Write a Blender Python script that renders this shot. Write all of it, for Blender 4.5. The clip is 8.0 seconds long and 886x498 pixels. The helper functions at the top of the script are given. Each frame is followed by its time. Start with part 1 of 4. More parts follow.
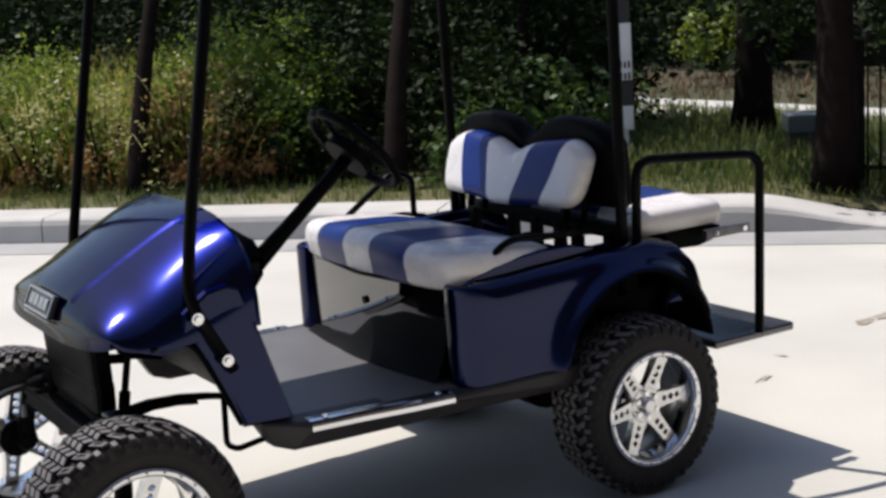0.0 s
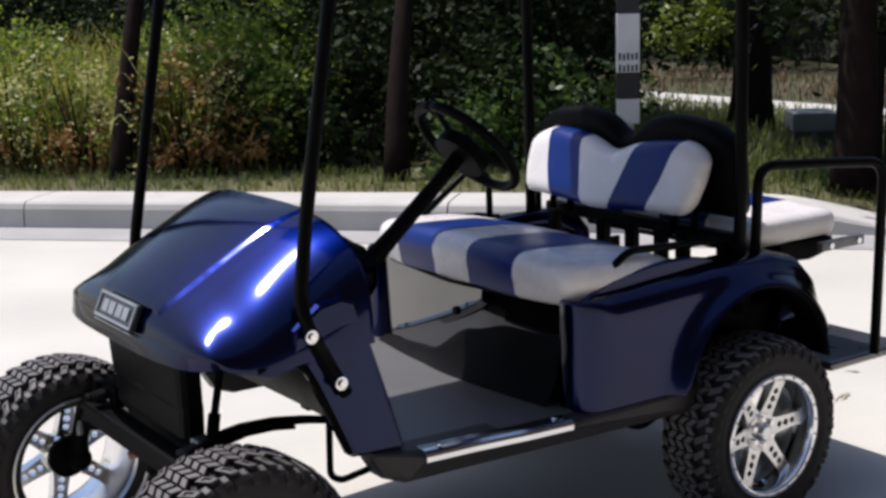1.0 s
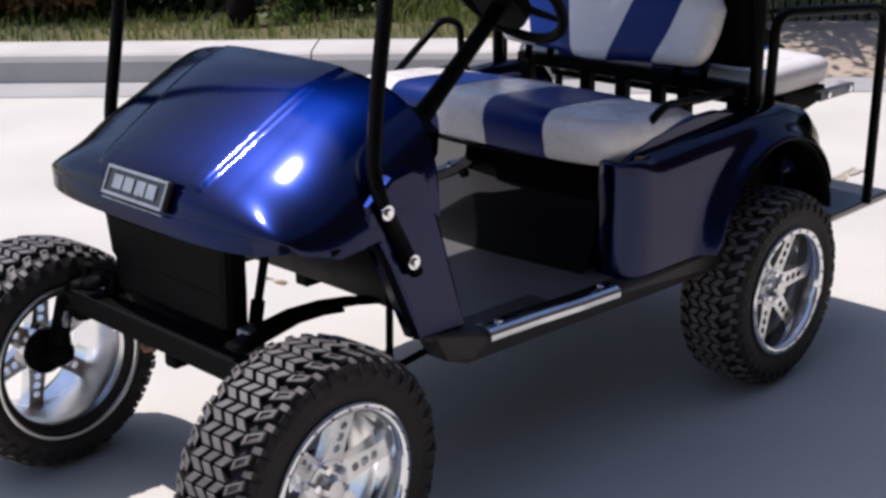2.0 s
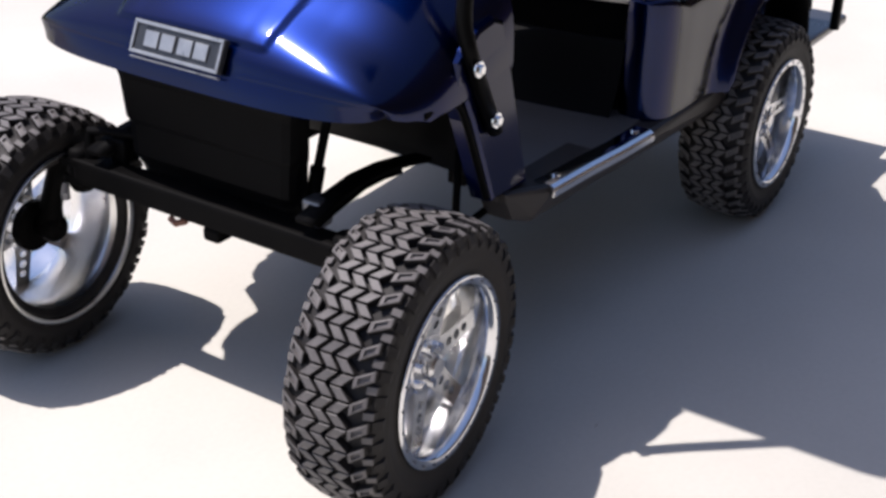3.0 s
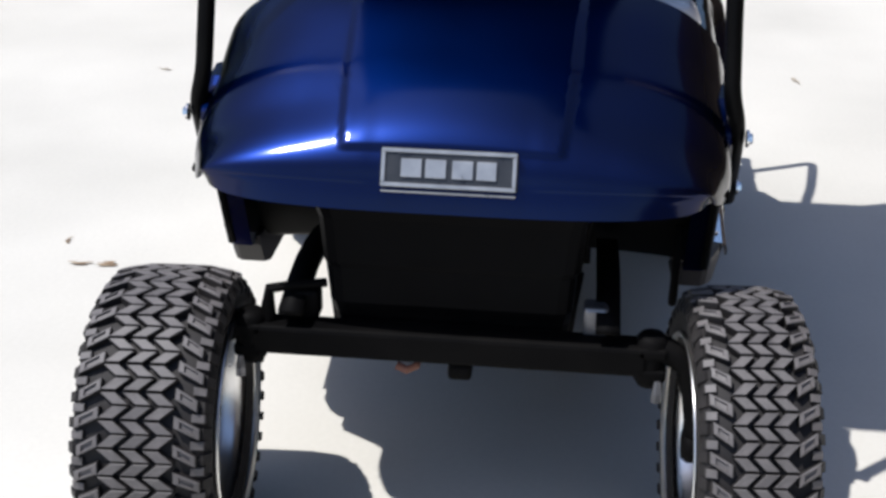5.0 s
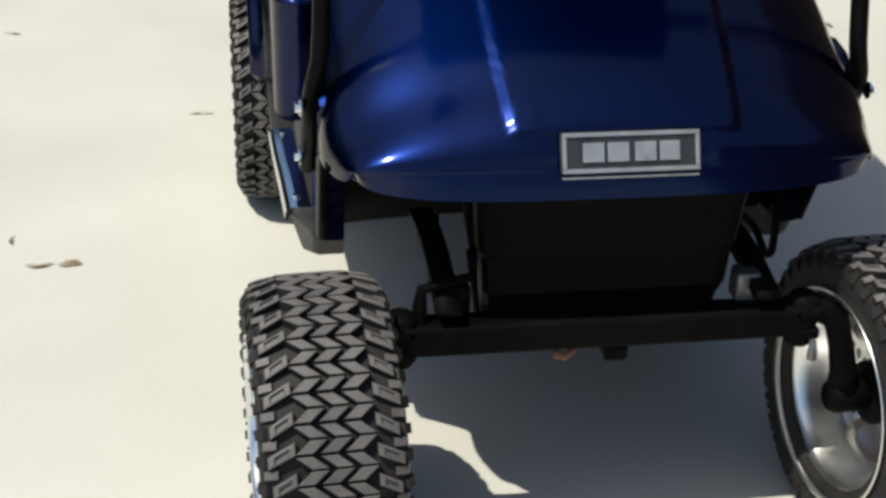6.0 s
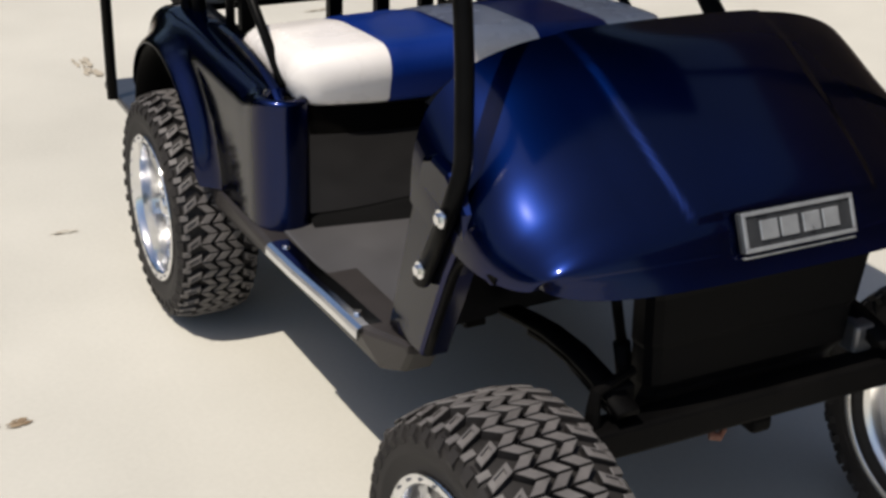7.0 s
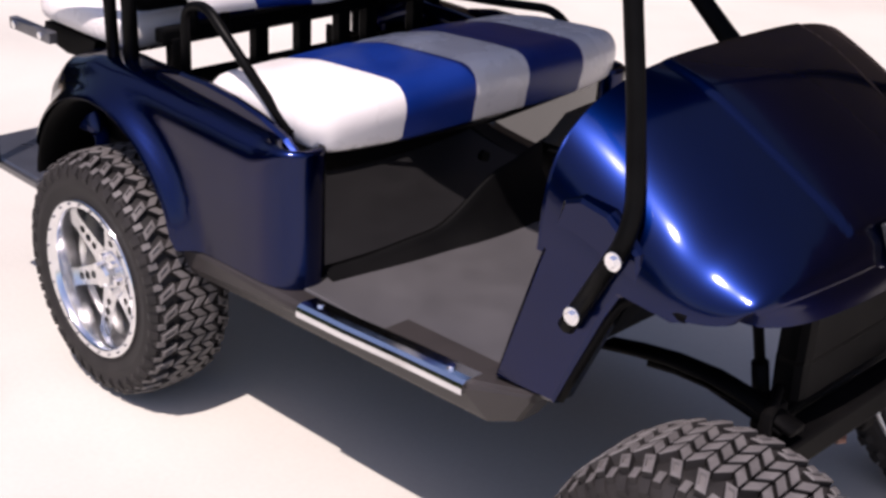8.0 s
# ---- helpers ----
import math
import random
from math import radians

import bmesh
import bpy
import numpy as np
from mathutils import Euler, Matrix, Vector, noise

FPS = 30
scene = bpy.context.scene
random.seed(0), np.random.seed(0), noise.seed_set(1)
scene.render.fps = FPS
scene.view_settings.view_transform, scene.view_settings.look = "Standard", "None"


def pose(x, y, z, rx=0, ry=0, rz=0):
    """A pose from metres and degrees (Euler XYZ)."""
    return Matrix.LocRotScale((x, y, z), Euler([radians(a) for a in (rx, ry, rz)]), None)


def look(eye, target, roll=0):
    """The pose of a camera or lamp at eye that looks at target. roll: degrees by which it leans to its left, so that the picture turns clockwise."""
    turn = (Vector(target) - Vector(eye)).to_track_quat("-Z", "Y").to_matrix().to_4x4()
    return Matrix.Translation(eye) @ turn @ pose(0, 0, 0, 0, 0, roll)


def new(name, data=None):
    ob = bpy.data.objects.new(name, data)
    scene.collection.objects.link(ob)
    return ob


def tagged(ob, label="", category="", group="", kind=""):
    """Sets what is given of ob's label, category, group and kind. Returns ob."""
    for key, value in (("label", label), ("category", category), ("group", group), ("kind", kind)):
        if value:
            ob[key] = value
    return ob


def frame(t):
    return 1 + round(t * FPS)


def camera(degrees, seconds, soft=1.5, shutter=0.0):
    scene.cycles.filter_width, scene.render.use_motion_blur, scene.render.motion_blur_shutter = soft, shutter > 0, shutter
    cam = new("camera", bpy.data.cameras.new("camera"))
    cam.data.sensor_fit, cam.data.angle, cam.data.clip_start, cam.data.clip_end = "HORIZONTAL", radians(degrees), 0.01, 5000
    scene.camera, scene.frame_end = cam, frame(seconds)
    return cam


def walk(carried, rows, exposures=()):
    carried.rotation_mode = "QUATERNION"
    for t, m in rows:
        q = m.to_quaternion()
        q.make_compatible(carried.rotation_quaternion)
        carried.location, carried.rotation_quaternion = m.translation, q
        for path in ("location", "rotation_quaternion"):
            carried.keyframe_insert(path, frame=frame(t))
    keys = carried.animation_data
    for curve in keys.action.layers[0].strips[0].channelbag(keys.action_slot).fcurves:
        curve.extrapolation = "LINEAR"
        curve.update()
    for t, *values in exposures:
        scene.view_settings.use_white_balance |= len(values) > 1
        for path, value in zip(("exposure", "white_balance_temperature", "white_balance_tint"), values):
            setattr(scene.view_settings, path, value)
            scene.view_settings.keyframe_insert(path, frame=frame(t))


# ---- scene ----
cam = camera(36.98, 8.0, soft=3.0)
PATH = [
    (0.0, pose(2.606, 3.700, 1.594, 79.22, 3.56, 147.58)),
    (0.5, pose(2.692, 3.370, 1.561, 77.60, 1.52, 144.69)),
    (1.0, pose(2.808, 3.108, 1.610, 78.45, 1.74, 145.05)),
    (1.5, pose(2.991, 2.776, 1.585, 77.82, 2.90, 137.64)),
    (2.0, pose(3.165, 2.438, 1.609, 71.46, 0.68, 134.55)),
    (2.2, pose(3.230, 2.309, 1.624, 69.00, 1.40, 133.68)),
    (3.3, pose(3.515, 1.570, 1.642, 62.83, -1.72, 120.39)),
    (3.5, pose(3.580, 1.425, 1.627, 63.80, -1.08, 118.63)),
    (4.0, pose(3.669, 0.982, 1.657, 65.91, -1.48, 113.52)),
    (4.5, pose(3.738, 0.485, 1.679, 63.70, -0.73, 101.01)),
    (4.7, pose(3.762, 0.385, 1.638, 64.95, -0.83, 99.25)),
    (5.8, pose(3.659, -0.465, 1.677, 62.22, -1.00, 83.99)),
    (6.0, pose(3.586, -0.617, 1.693, 62.09, -1.53, 81.70)),
    (6.5, pose(3.387, -1.032, 1.694, 63.90, -0.47, 75.31)),
    (7.0, pose(3.163, -1.439, 1.686, 65.04, -1.75, 63.34)),
    (7.5, pose(2.869, -1.821, 1.659, 65.60, -4.02, 52.73)),
    (8.0, pose(2.539, -2.086, 1.679, 65.86, -2.71, 45.44)),
]
EXPOSURES = [(0.0, 0.23, 6300, 14), (1.0, 0.26, 6200, 16), (2.2, 0.22, 6100, 20), (3.5, 0.55, 6270, 18), (4.7, 0.44, 5900, 15), (6.0, 0.15, 6500, 5), (6.5, 0.11, 6580, 3), (7.0, -0.02, 6720, 11), (7.5, 0.11, 6350, 17), (8.0, 0.38, 6460, 27)]
walk(cam, PATH, EXPOSURES)

# ---- world, sun ----
SUN = Vector((0.18, -0.436, 1.0)).normalized()
world = bpy.data.worlds.new("world")
scene.world = world
world.use_nodes = True
wn = world.node_tree.nodes
sky = wn.new("ShaderNodeTexSky")
sky.sky_type = "NISHITA"
sky.sun_disc = False
sky.sun_elevation = math.asin(SUN.z)
sky.sun_rotation = math.atan2(SUN.x, SUN.y)
sky.air_density, sky.dust_density, sky.ozone_density = 1.0, 1.4, 1.8
wn["Background"].inputs["Strength"].default_value = 0.110
world.node_tree.links.new(sky.outputs[0], wn["Background"].inputs[0])
sun_data = bpy.data.lights.new("sun", "SUN")
sun_data.energy, sun_data.angle, sun_data.color = 4.2, radians(0.53), (1.0, 0.95, 0.86)
sun = new("sun", sun_data)
sun.matrix_world = look(SUN * 30, (0, 0, 0))


# ---- materials ----
def surface(name, c1, c2, scale=8.0, rough=0.6, metal=0.0, bump=0.0, bump_scale=60.0, coat=0.0, spread=0.12,
            fine=0.35, specular=0.5, random_tint=0.0, coat_rough=0.05, translucent=0.0, edge=None, coat_ior=1.5, ior=1.5):
    """Two colours mixed by coarse and fine noise, with uneven roughness and relief."""
    m = bpy.data.materials.new(name)
    m.use_nodes = True
    nt = m.node_tree
    N, L = nt.nodes, nt.links
    b = N["Principled BSDF"]
    tc = N.new("ShaderNodeTexCoord")
    n1 = N.new("ShaderNodeTexNoise")
    n1.inputs["Scale"].default_value, n1.inputs["Detail"].default_value = scale, 6
    n2 = N.new("ShaderNodeTexNoise")
    n2.inputs["Scale"].default_value, n2.inputs["Detail"].default_value = bump_scale, 4
    for n in (n1, n2):
        L.new(tc.outputs["Object"], n.inputs["Vector"])
    mixf = N.new("ShaderNodeMath")
    mixf.operation = "MULTIPLY_ADD"
    L.new(n2.outputs[0], mixf.inputs[0])
    mixf.inputs[1].default_value = fine
    sub = N.new("ShaderNodeMath")
    sub.operation = "MULTIPLY_ADD"
    L.new(n1.outputs[0], sub.inputs[0])
    sub.inputs[1].default_value, sub.inputs[2].default_value = 2.2, -0.6 - fine / 2
    L.new(sub.outputs[0], mixf.inputs[2])
    if random_tint:
        info = N.new("ShaderNodeNewGeometry")
        add = N.new("ShaderNodeMath")
        add.operation = "MULTIPLY_ADD"
        L.new(info.outputs["Random Per Island"], add.inputs[0])
        add.inputs[1].default_value = random_tint
        add2 = N.new("ShaderNodeMath")
        add2.operation = "SUBTRACT"
        L.new(mixf.outputs[0], add2.inputs[0])
        add2.inputs[1].default_value = random_tint / 2
        L.new(add2.outputs[0], add.inputs[2])
        fac = add.outputs[0]
    else:
        fac = mixf.outputs[0]
    cr = N.new("ShaderNodeMix")
    cr.data_type = "RGBA"
    cr.inputs["A"].default_value, cr.inputs["B"].default_value = (*c1, 1), (*c2, 1)
    cr.clamp_factor = True
    L.new(fac, cr.inputs["Factor"])
    L.new(cr.outputs["Result"], b.inputs["Base Color"])
    rr = N.new("ShaderNodeMapRange")
    rr.inputs["To Min"].default_value, rr.inputs["To Max"].default_value = max(0.02, rough - spread), min(1, rough + spread)
    L.new(n1.outputs[0], rr.inputs["Value"])
    L.new(rr.outputs[0], b.inputs["Roughness"])
    b.inputs["Metallic"].default_value = metal
    if edge:
        b.inputs["Specular Tint"].default_value = (*edge, 1)
    b.inputs["Specular IOR Level"].default_value = specular
    b.inputs["Coat Weight"].default_value, b.inputs["Coat Roughness"].default_value = coat, coat_rough
    b.inputs["Coat IOR"].default_value, b.inputs["IOR"].default_value = coat_ior, ior
    if bump:
        bp = N.new("ShaderNodeBump")
        bp.inputs["Strength"].default_value, bp.inputs["Distance"].default_value = min(1, bump * 100), bump
        L.new(n2.outputs[0], bp.inputs["Height"])
        L.new(bp.outputs[0], b.inputs["Normal"])
    if translucent:
        tr = N.new("ShaderNodeBsdfTranslucent")
        L.new(cr.outputs["Result"], tr.inputs["Color"])
        ms = N.new("ShaderNodeMixShader")
        ms.inputs[0].default_value = translucent
        L.new(b.outputs[0], ms.inputs[1])
        L.new(tr.outputs[0], ms.inputs[2])
        L.new(ms.outputs[0], N["Material Output"].inputs["Surface"])
    return m


M = {}
M["paint"] = surface("blue_metallic_paint", (0.0, 0.0050, 0.042), (0.0, 0.0072, 0.060), 3, 0.34, 1.0, 0, 900, coat=1.0, spread=0.03, fine=0.5, coat_rough=0.11, edge=(0.0, 0.02, 0.10), coat_ior=1.36)
M["black_plastic"] = surface("black_plastic", (0.0015, 0.0015, 0.0017), (0.003, 0.0029, 0.0029), 10, 0.55, 0, 0.0006, 300, specular=0.4, ior=1.15)
M["black_steel"] = surface("black_powder_coated_steel", (0.002, 0.002, 0.0022), (0.004, 0.004, 0.004), 14, 0.38, 0, 0.0004, 400, specular=0.06)
M["platform"] = surface("satin_black_plate", (0.022, 0.023, 0.028), (0.036, 0.037, 0.044), 10, 0.30, 0, 0.0004, 160, specular=0.5, ior=2.0)
M["chassis"] = surface("chassis_black_paint", (0.0016, 0.0016, 0.0018), (0.005, 0.0046, 0.0044), 9, 0.6, 0, 0.001, 120, specular=0.4, ior=1.15)
M["gloss_panel"] = surface("glossy_black_panel", (0.002, 0.0017, 0.0016), (0.004, 0.0035, 0.003), 6, 0.3, 0, 0.0, 260, coat=1.0, specular=0.0, spread=0.03, coat_rough=0.02, coat_ior=2.15)
M["toe_black"] = surface("matt_black_strip", (0.0012, 0.0012, 0.0014), (0.0025, 0.0024, 0.0025), 10, 0.7, 0, 0.0006, 260, specular=0.1)
M["mat"] = surface("ribbed_rubber_mat", (0.040, 0.038, 0.040), (0.058, 0.055, 0.058), 9, 0.52, 0, 0.0003, 200, specular=0.5, ior=2.2, spread=0.05)
M["apron_plastic"] = surface("satin_black_apron_plastic", (0.0012, 0.0012, 0.0016), (0.003, 0.003, 0.0034), 8, 0.45, 0, 0.0005, 220, specular=0.4, ior=1.14)
M["white_vinyl"] = surface("white_vinyl", (0.76, 0.72, 0.69), (0.84, 0.80, 0.77), 7, 0.27, 0, 0.0005, 180, ior=1.6)
M["blue_vinyl"] = surface("blue_vinyl", (0.002, 0.016, 0.125), (0.004, 0.025, 0.18), 7, 0.34, 0, 0.0005, 180, ior=1.32)
M["black_vinyl"] = surface("black_vinyl", (0.002, 0.002, 0.0024), (0.004, 0.004, 0.004), 7, 0.5, 0, 0.0008, 180, specular=0.04)
M["polished"] = surface("polished_aluminium", (0.74, 0.75, 0.77), (0.86, 0.86, 0.87), 12, 0.13, 1.0, 0.0002, 300, spread=0.06)
M["machined"] = surface("machined_alloy", (0.66, 0.66, 0.67), (0.80, 0.80, 0.80), 18, 0.24, 1.0, 0.0003, 300)
M["bowl"] = surface("brushed_rim_inside", (0.80, 0.79, 0.77), (0.92, 0.91, 0.89), 10, 0.30, 1.0, 0.0003, 200, spread=0.08)
M["side_wall"] = surface("grey_brown_moulding", (0.020, 0.017, 0.016), (0.032, 0.027, 0.026), 8, 0.5, 0, 0.0006, 240)
M["chrome"] = surface("chrome", (0.85, 0.85, 0.86), (0.9, 0.9, 0.9), 20, 0.08, 1.0, spread=0.04)
M["rubber"] = surface("tyre_rubber", (0.010, 0.009, 0.009), (0.026, 0.023, 0.022), 14, 0.66, 0, 0.001, 160, specular=0.3)
# Tread tops lighter than the casing: dust, plus sunlight put into the colour.
M["tread"] = surface("sunlit_dusty_tread", (0.070, 0.064, 0.062), (0.135, 0.124, 0.120), 22, 0.6, 0, 0.0008, 160)
M["steel_grey"] = surface("bare_grey_steel", (0.14, 0.14, 0.15), (0.24, 0.24, 0.25), 20, 0.4, 0.8, 0.0006, 150)
M["rust"] = surface("orange_red_paint", (0.14, 0.05, 0.03), (0.22, 0.09, 0.05), 20, 0.6)
M["badge_dark"] = surface("badge_dark_field", (0.03, 0.032, 0.036), (0.05, 0.052, 0.055), 30, 0.3, 0.3)
M["badge_silver"] = surface("badge_silver", (0.30, 0.31, 0.32), (0.39, 0.40, 0.41), 30, 0.32, 0.5)
M["concrete"] = surface("sun_bleached_concrete", (0.46, 0.443, 0.392), (0.58, 0.558, 0.497), 0.9, 0.88, 0, 0.002, 70, fine=0.5)
M["cladding"] = surface("dark_reflection_boards", (0.030, 0.022, 0.018), (0.060, 0.045, 0.036), 0.8, 0.85, 0, 0.004, 30, fine=0.6, specular=0.2)
M["kerb"] = surface("kerb_concrete", (0.44, 0.42, 0.39), (0.56, 0.54, 0.50), 2.2, 0.9, 0, 0.003, 50, fine=0.5)
M["gutter"] = surface("gutter_concrete", (0.30, 0.295, 0.285), (0.40, 0.39, 0.37), 1.4, 0.9, 0, 0.002, 60, fine=0.5)
M["apron"] = surface("tan_driveway_concrete", (0.34, 0.27, 0.20), (0.44, 0.36, 0.27), 1.5, 0.9, 0, 0.002, 60, fine=0.5)
M["stain"] = surface("rust_brown_stain", (0.20, 0.13, 0.07), (0.32, 0.25, 0.17), 30, 0.9)
M["soil"] = surface("grassy_soil", (0.055, 0.062, 0.018), (0.15, 0.13, 0.055), 1.2, 0.95, 0, 0.02, 14, fine=0.8)
M["field"] = surface("dry_field", (0.07, 0.052, 0.026), (0.038, 0.048, 0.016), 0.25, 0.95, 0, 0.02, 8, fine=0.8)
M["grass"] = surface("green_grass", (0.060, 0.105, 0.020), (0.21, 0.23, 0.065), 3, 0.7, 0, random_tint=0.9, translucent=0.45)
M["dry_grass"] = surface("yellow_green_grass", (0.15, 0.23, 0.02), (0.52, 0.43, 0.10), 3, 0.6, 0, random_tint=1.2, translucent=0.5)
M["reed"] = surface("pale_reed", (0.36, 0.38, 0.12), (0.60, 0.55, 0.26), 3, 0.5, 0, random_tint=1.0, translucent=0.45)
M["faint_stain"] = surface("faint_tan_stain", (0.36, 0.31, 0.24), (0.46, 0.41, 0.33), 30, 0.9)
M["tan_grass"] = surface("tan_dry_grass", (0.15, 0.095, 0.05), (0.26, 0.18, 0.10), 3, 0.7, 0, random_tint=1.0, translucent=0.2)
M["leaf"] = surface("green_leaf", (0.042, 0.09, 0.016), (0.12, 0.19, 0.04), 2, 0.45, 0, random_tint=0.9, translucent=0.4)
M["leaf_grass"] = surface("weed_leaf", (0.08, 0.16, 0.015), (0.28, 0.34, 0.05), 2, 0.45, 0, random_tint=1.1, translucent=0.5)
# Darker copy of the green leaf, with tree shade put into its colour.
M["leaf_shaded"] = surface("shaded_green_leaf", (0.006, 0.013, 0.004), (0.030, 0.050, 0.012), 2, 0.6, 0, random_tint=0.9, translucent=0.15, specular=0.1)
M["leaf_bright"] = surface("yellow_green_leaf", (0.11, 0.16, 0.014), (0.22, 0.26, 0.03), 2, 0.5, 0, random_tint=0.9, translucent=0.35)
# Backdrop foliage near black: the woodland's deep shade is put into its colour.
M["deep_leaf"] = surface("shade_dark_foliage", (0.002, 0.0035, 0.0015), (0.012, 0.018, 0.006), 1.6, 0.8, 0, 0.08, 9, fine=1.2)
M["dead_leaf"] = surface("brown_dead_foliage", (0.20, 0.10, 0.035), (0.46, 0.27, 0.09), 2, 0.7, 0, random_tint=0.9, translucent=0.4)
# Bark taken down to near black: shade from the crowns is in this colour.
M["bark"] = surface("shade_dark_bark", (0.006, 0.004, 0.0035), (0.018, 0.011, 0.009), 7, 0.95, 0, 0.006, 22, fine=0.8, specular=0.1)
M["white_paint"] = surface("white_sign_paint", (0.66, 0.66, 0.68), (0.78, 0.78, 0.79), 5, 0.5, 0, 0.0006, 90)
M["black_paint"] = surface("black_sign_paint", (0.012, 0.012, 0.014), (0.025, 0.025, 0.028), 5, 0.6)
M["fence"] = surface("black_fence_paint", (0.004, 0.004, 0.0045), (0.008, 0.008, 0.008), 9, 0.5, specular=0.1)
M["box_grey"] = surface("grey_green_enamel", (0.10, 0.12, 0.125), (0.15, 0.17, 0.18), 4, 0.5)
M["box_dark"] = surface("dark_green_enamel", (0.025, 0.032, 0.03), (0.045, 0.055, 0.05), 4, 0.5)


# ---- mesh helpers ----
def mesh_of(name, bm, mats, smooth=False):
    me = bpy.data.meshes.new(name)
    bm.normal_update()
    bm.to_mesh(me)
    bm.free()
    for m in (mats if isinstance(mats, (list, tuple)) else [mats]):
        me.materials.append(m)
    if smooth:
        me.shade_smooth()
    return me


def part(name, bm, material, parent=None, label="", smooth=False):
    ob = new(name, mesh_of(name, bm, material, smooth))
    if parent:
        ob.parent = parent
    if label:
        tagged(ob, label)
    return ob


def box(bm, lo, hi, bevel=0.0, seg=2, turn=None):
    """A bevelled box between two corners; turn: a matrix applied about its middle."""
    lo, hi = Vector(lo), Vector(hi)
    mid, size = (lo + hi) / 2, hi - lo
    made = bmesh.ops.create_cube(bm, size=1.0)["verts"]
    for v in made:
        v.co = Vector((v.co.x * size.x, v.co.y * size.y, v.co.z * size.z))
    if bevel:
        edges = list({e for v in made for e in v.link_edges})
        made = bmesh.ops.bevel(bm, geom=edges, offset=bevel, segments=seg, profile=0.5, affect="EDGES")["verts"]
    for v in made:
        v.co = (turn @ v.co if turn else v.co) + mid
    return made


def rounded(points, radius, steps=6):
    """A polyline with its corners rounded."""
    P = [Vector(p) for p in points]
    out = [P[0]]
    for a, b, c in zip(P, P[1:], P[2:]):
        u, w = (a - b), (c - b)
        r = min(radius, u.length * 0.45, w.length * 0.45)
        p, q = b + u.normalized() * r, b + w.normalized() * r
        for i in range(steps + 1):
            t = i / steps
            out.append(p * (1 - t) ** 2 + b * 2 * t * (1 - t) + q * t ** 2)
    return out + [P[-1]]


def tube(bm, points, radius, sides=10, bend=0.0, flat=1.0):
    """A round bar along points; a list of radii tapers it."""
    P = rounded(points, bend) if bend else [Vector(p) for p in points]
    radii = radius if isinstance(radius, (list, tuple)) else [radius] * len(P)
    rings, side = [], None
    for i, p in enumerate(P):
        d = (P[min(i + 1, len(P) - 1)] - P[max(i - 1, 0)]).normalized()
        if side is None:
            side = d.orthogonal().normalized()
        side = (side - d * side.dot(d)).normalized()
        other = d.cross(side)
        r = radii[i]
        rings.append([bm.verts.new(p + side * math.cos(k * math.tau / sides) * r + other * math.sin(k * math.tau / sides) * r * flat) for k in range(sides)])
    for a, b in zip(rings, rings[1:]):
        for k in range(sides):
            bm.faces.new((a[k], a[(k + 1) % sides], b[(k + 1) % sides], b[k]))
    bm.faces.new(rings[0][::-1])
    bm.faces.new(rings[-1])


def disc(bm, centre, axis, radius, depth, sides=20, inner=0.0, bevel=0.15):
    """A short round boss with a chamfer, along axis."""
    axis = Vector(axis).normalized()
    c = Vector(centre)
    ch = min(depth, radius) * bevel
    tube(bm, [c, c + axis * (depth - ch), c + axis * depth], [radius, radius, radius - ch], sides)


def revolve(bm, profile, sides=48, closed=False):
    """Turn a profile of (radius, y) about the y axis."""
    rings = []
    for k in range(sides):
        a = k * math.tau / sides
        rings.append([bm.verts.new((r * math.cos(a), y, r * math.sin(a))) for r, y in profile])
    n = len(profile)
    for k in range(sides):
        a, b = rings[k], rings[(k + 1) % sides]
        for i in range(n if closed else n - 1):
            bm.faces.new((a[i], a[(i + 1) % n], b[(i + 1) % n], b[i]))


def grid_faces(bm, rows, flip=False, wrap=False):
    out = []
    for a, b in zip(rows, rows[1:]):
        n = len(a)
        for i in range(n if wrap else n - 1):
            j = (i + 1) % n
            q = (a[i], a[j], b[j], b[i])
            out.append(bm.faces.new(q[::-1] if flip else q))
    return out


def plate(bm, outline, y0, y1, rim=()):
    """A polygon (x, z) with thickness from y0 to y1, its rim drawn in by steps of (share of the thickness, inset) at the y1 side."""
    n = len(outline)
    area = sum(a[0] * b[1] - b[0] * a[1] for a, b in zip(outline, outline[1:] + outline[:1]))
    sgn = 1 if area > 0 else -1
    normals = []
    for i in range(n):
        (ax, az), (bx, bz), (cx, cz) = outline[i - 1], outline[i], outline[(i + 1) % n]
        e1, e2 = Vector((bx - ax, bz - az)).normalized(), Vector((cx - bx, cz - bz)).normalized()
        nn = Vector((-(e1.y + e2.y), e1.x + e2.x)) * sgn
        nn = nn.normalized() if nn.length > 1e-6 else Vector((0, 0))
        normals.append(nn)
    rows = []
    for share, inset in ((0, 0), *rim, (1.0, rim[-1][1] if rim else 0)) if not (rim and rim[-1][0] >= 1) else ((0, 0), *rim):
        y = y0 + (y1 - y0) * share
        rows.append([bm.verts.new((x + nn.x * inset, y, z + nn.y * inset)) for (x, z), nn in zip(outline, normals)])
    grid_faces(bm, rows, wrap=True)
    caps = [bm.faces.new(rows[0][::-1]), bm.faces.new(rows[-1])]
    bmesh.ops.triangulate(bm, faces=caps)
    bmesh.ops.recalc_face_normals(bm, faces=bm.faces)


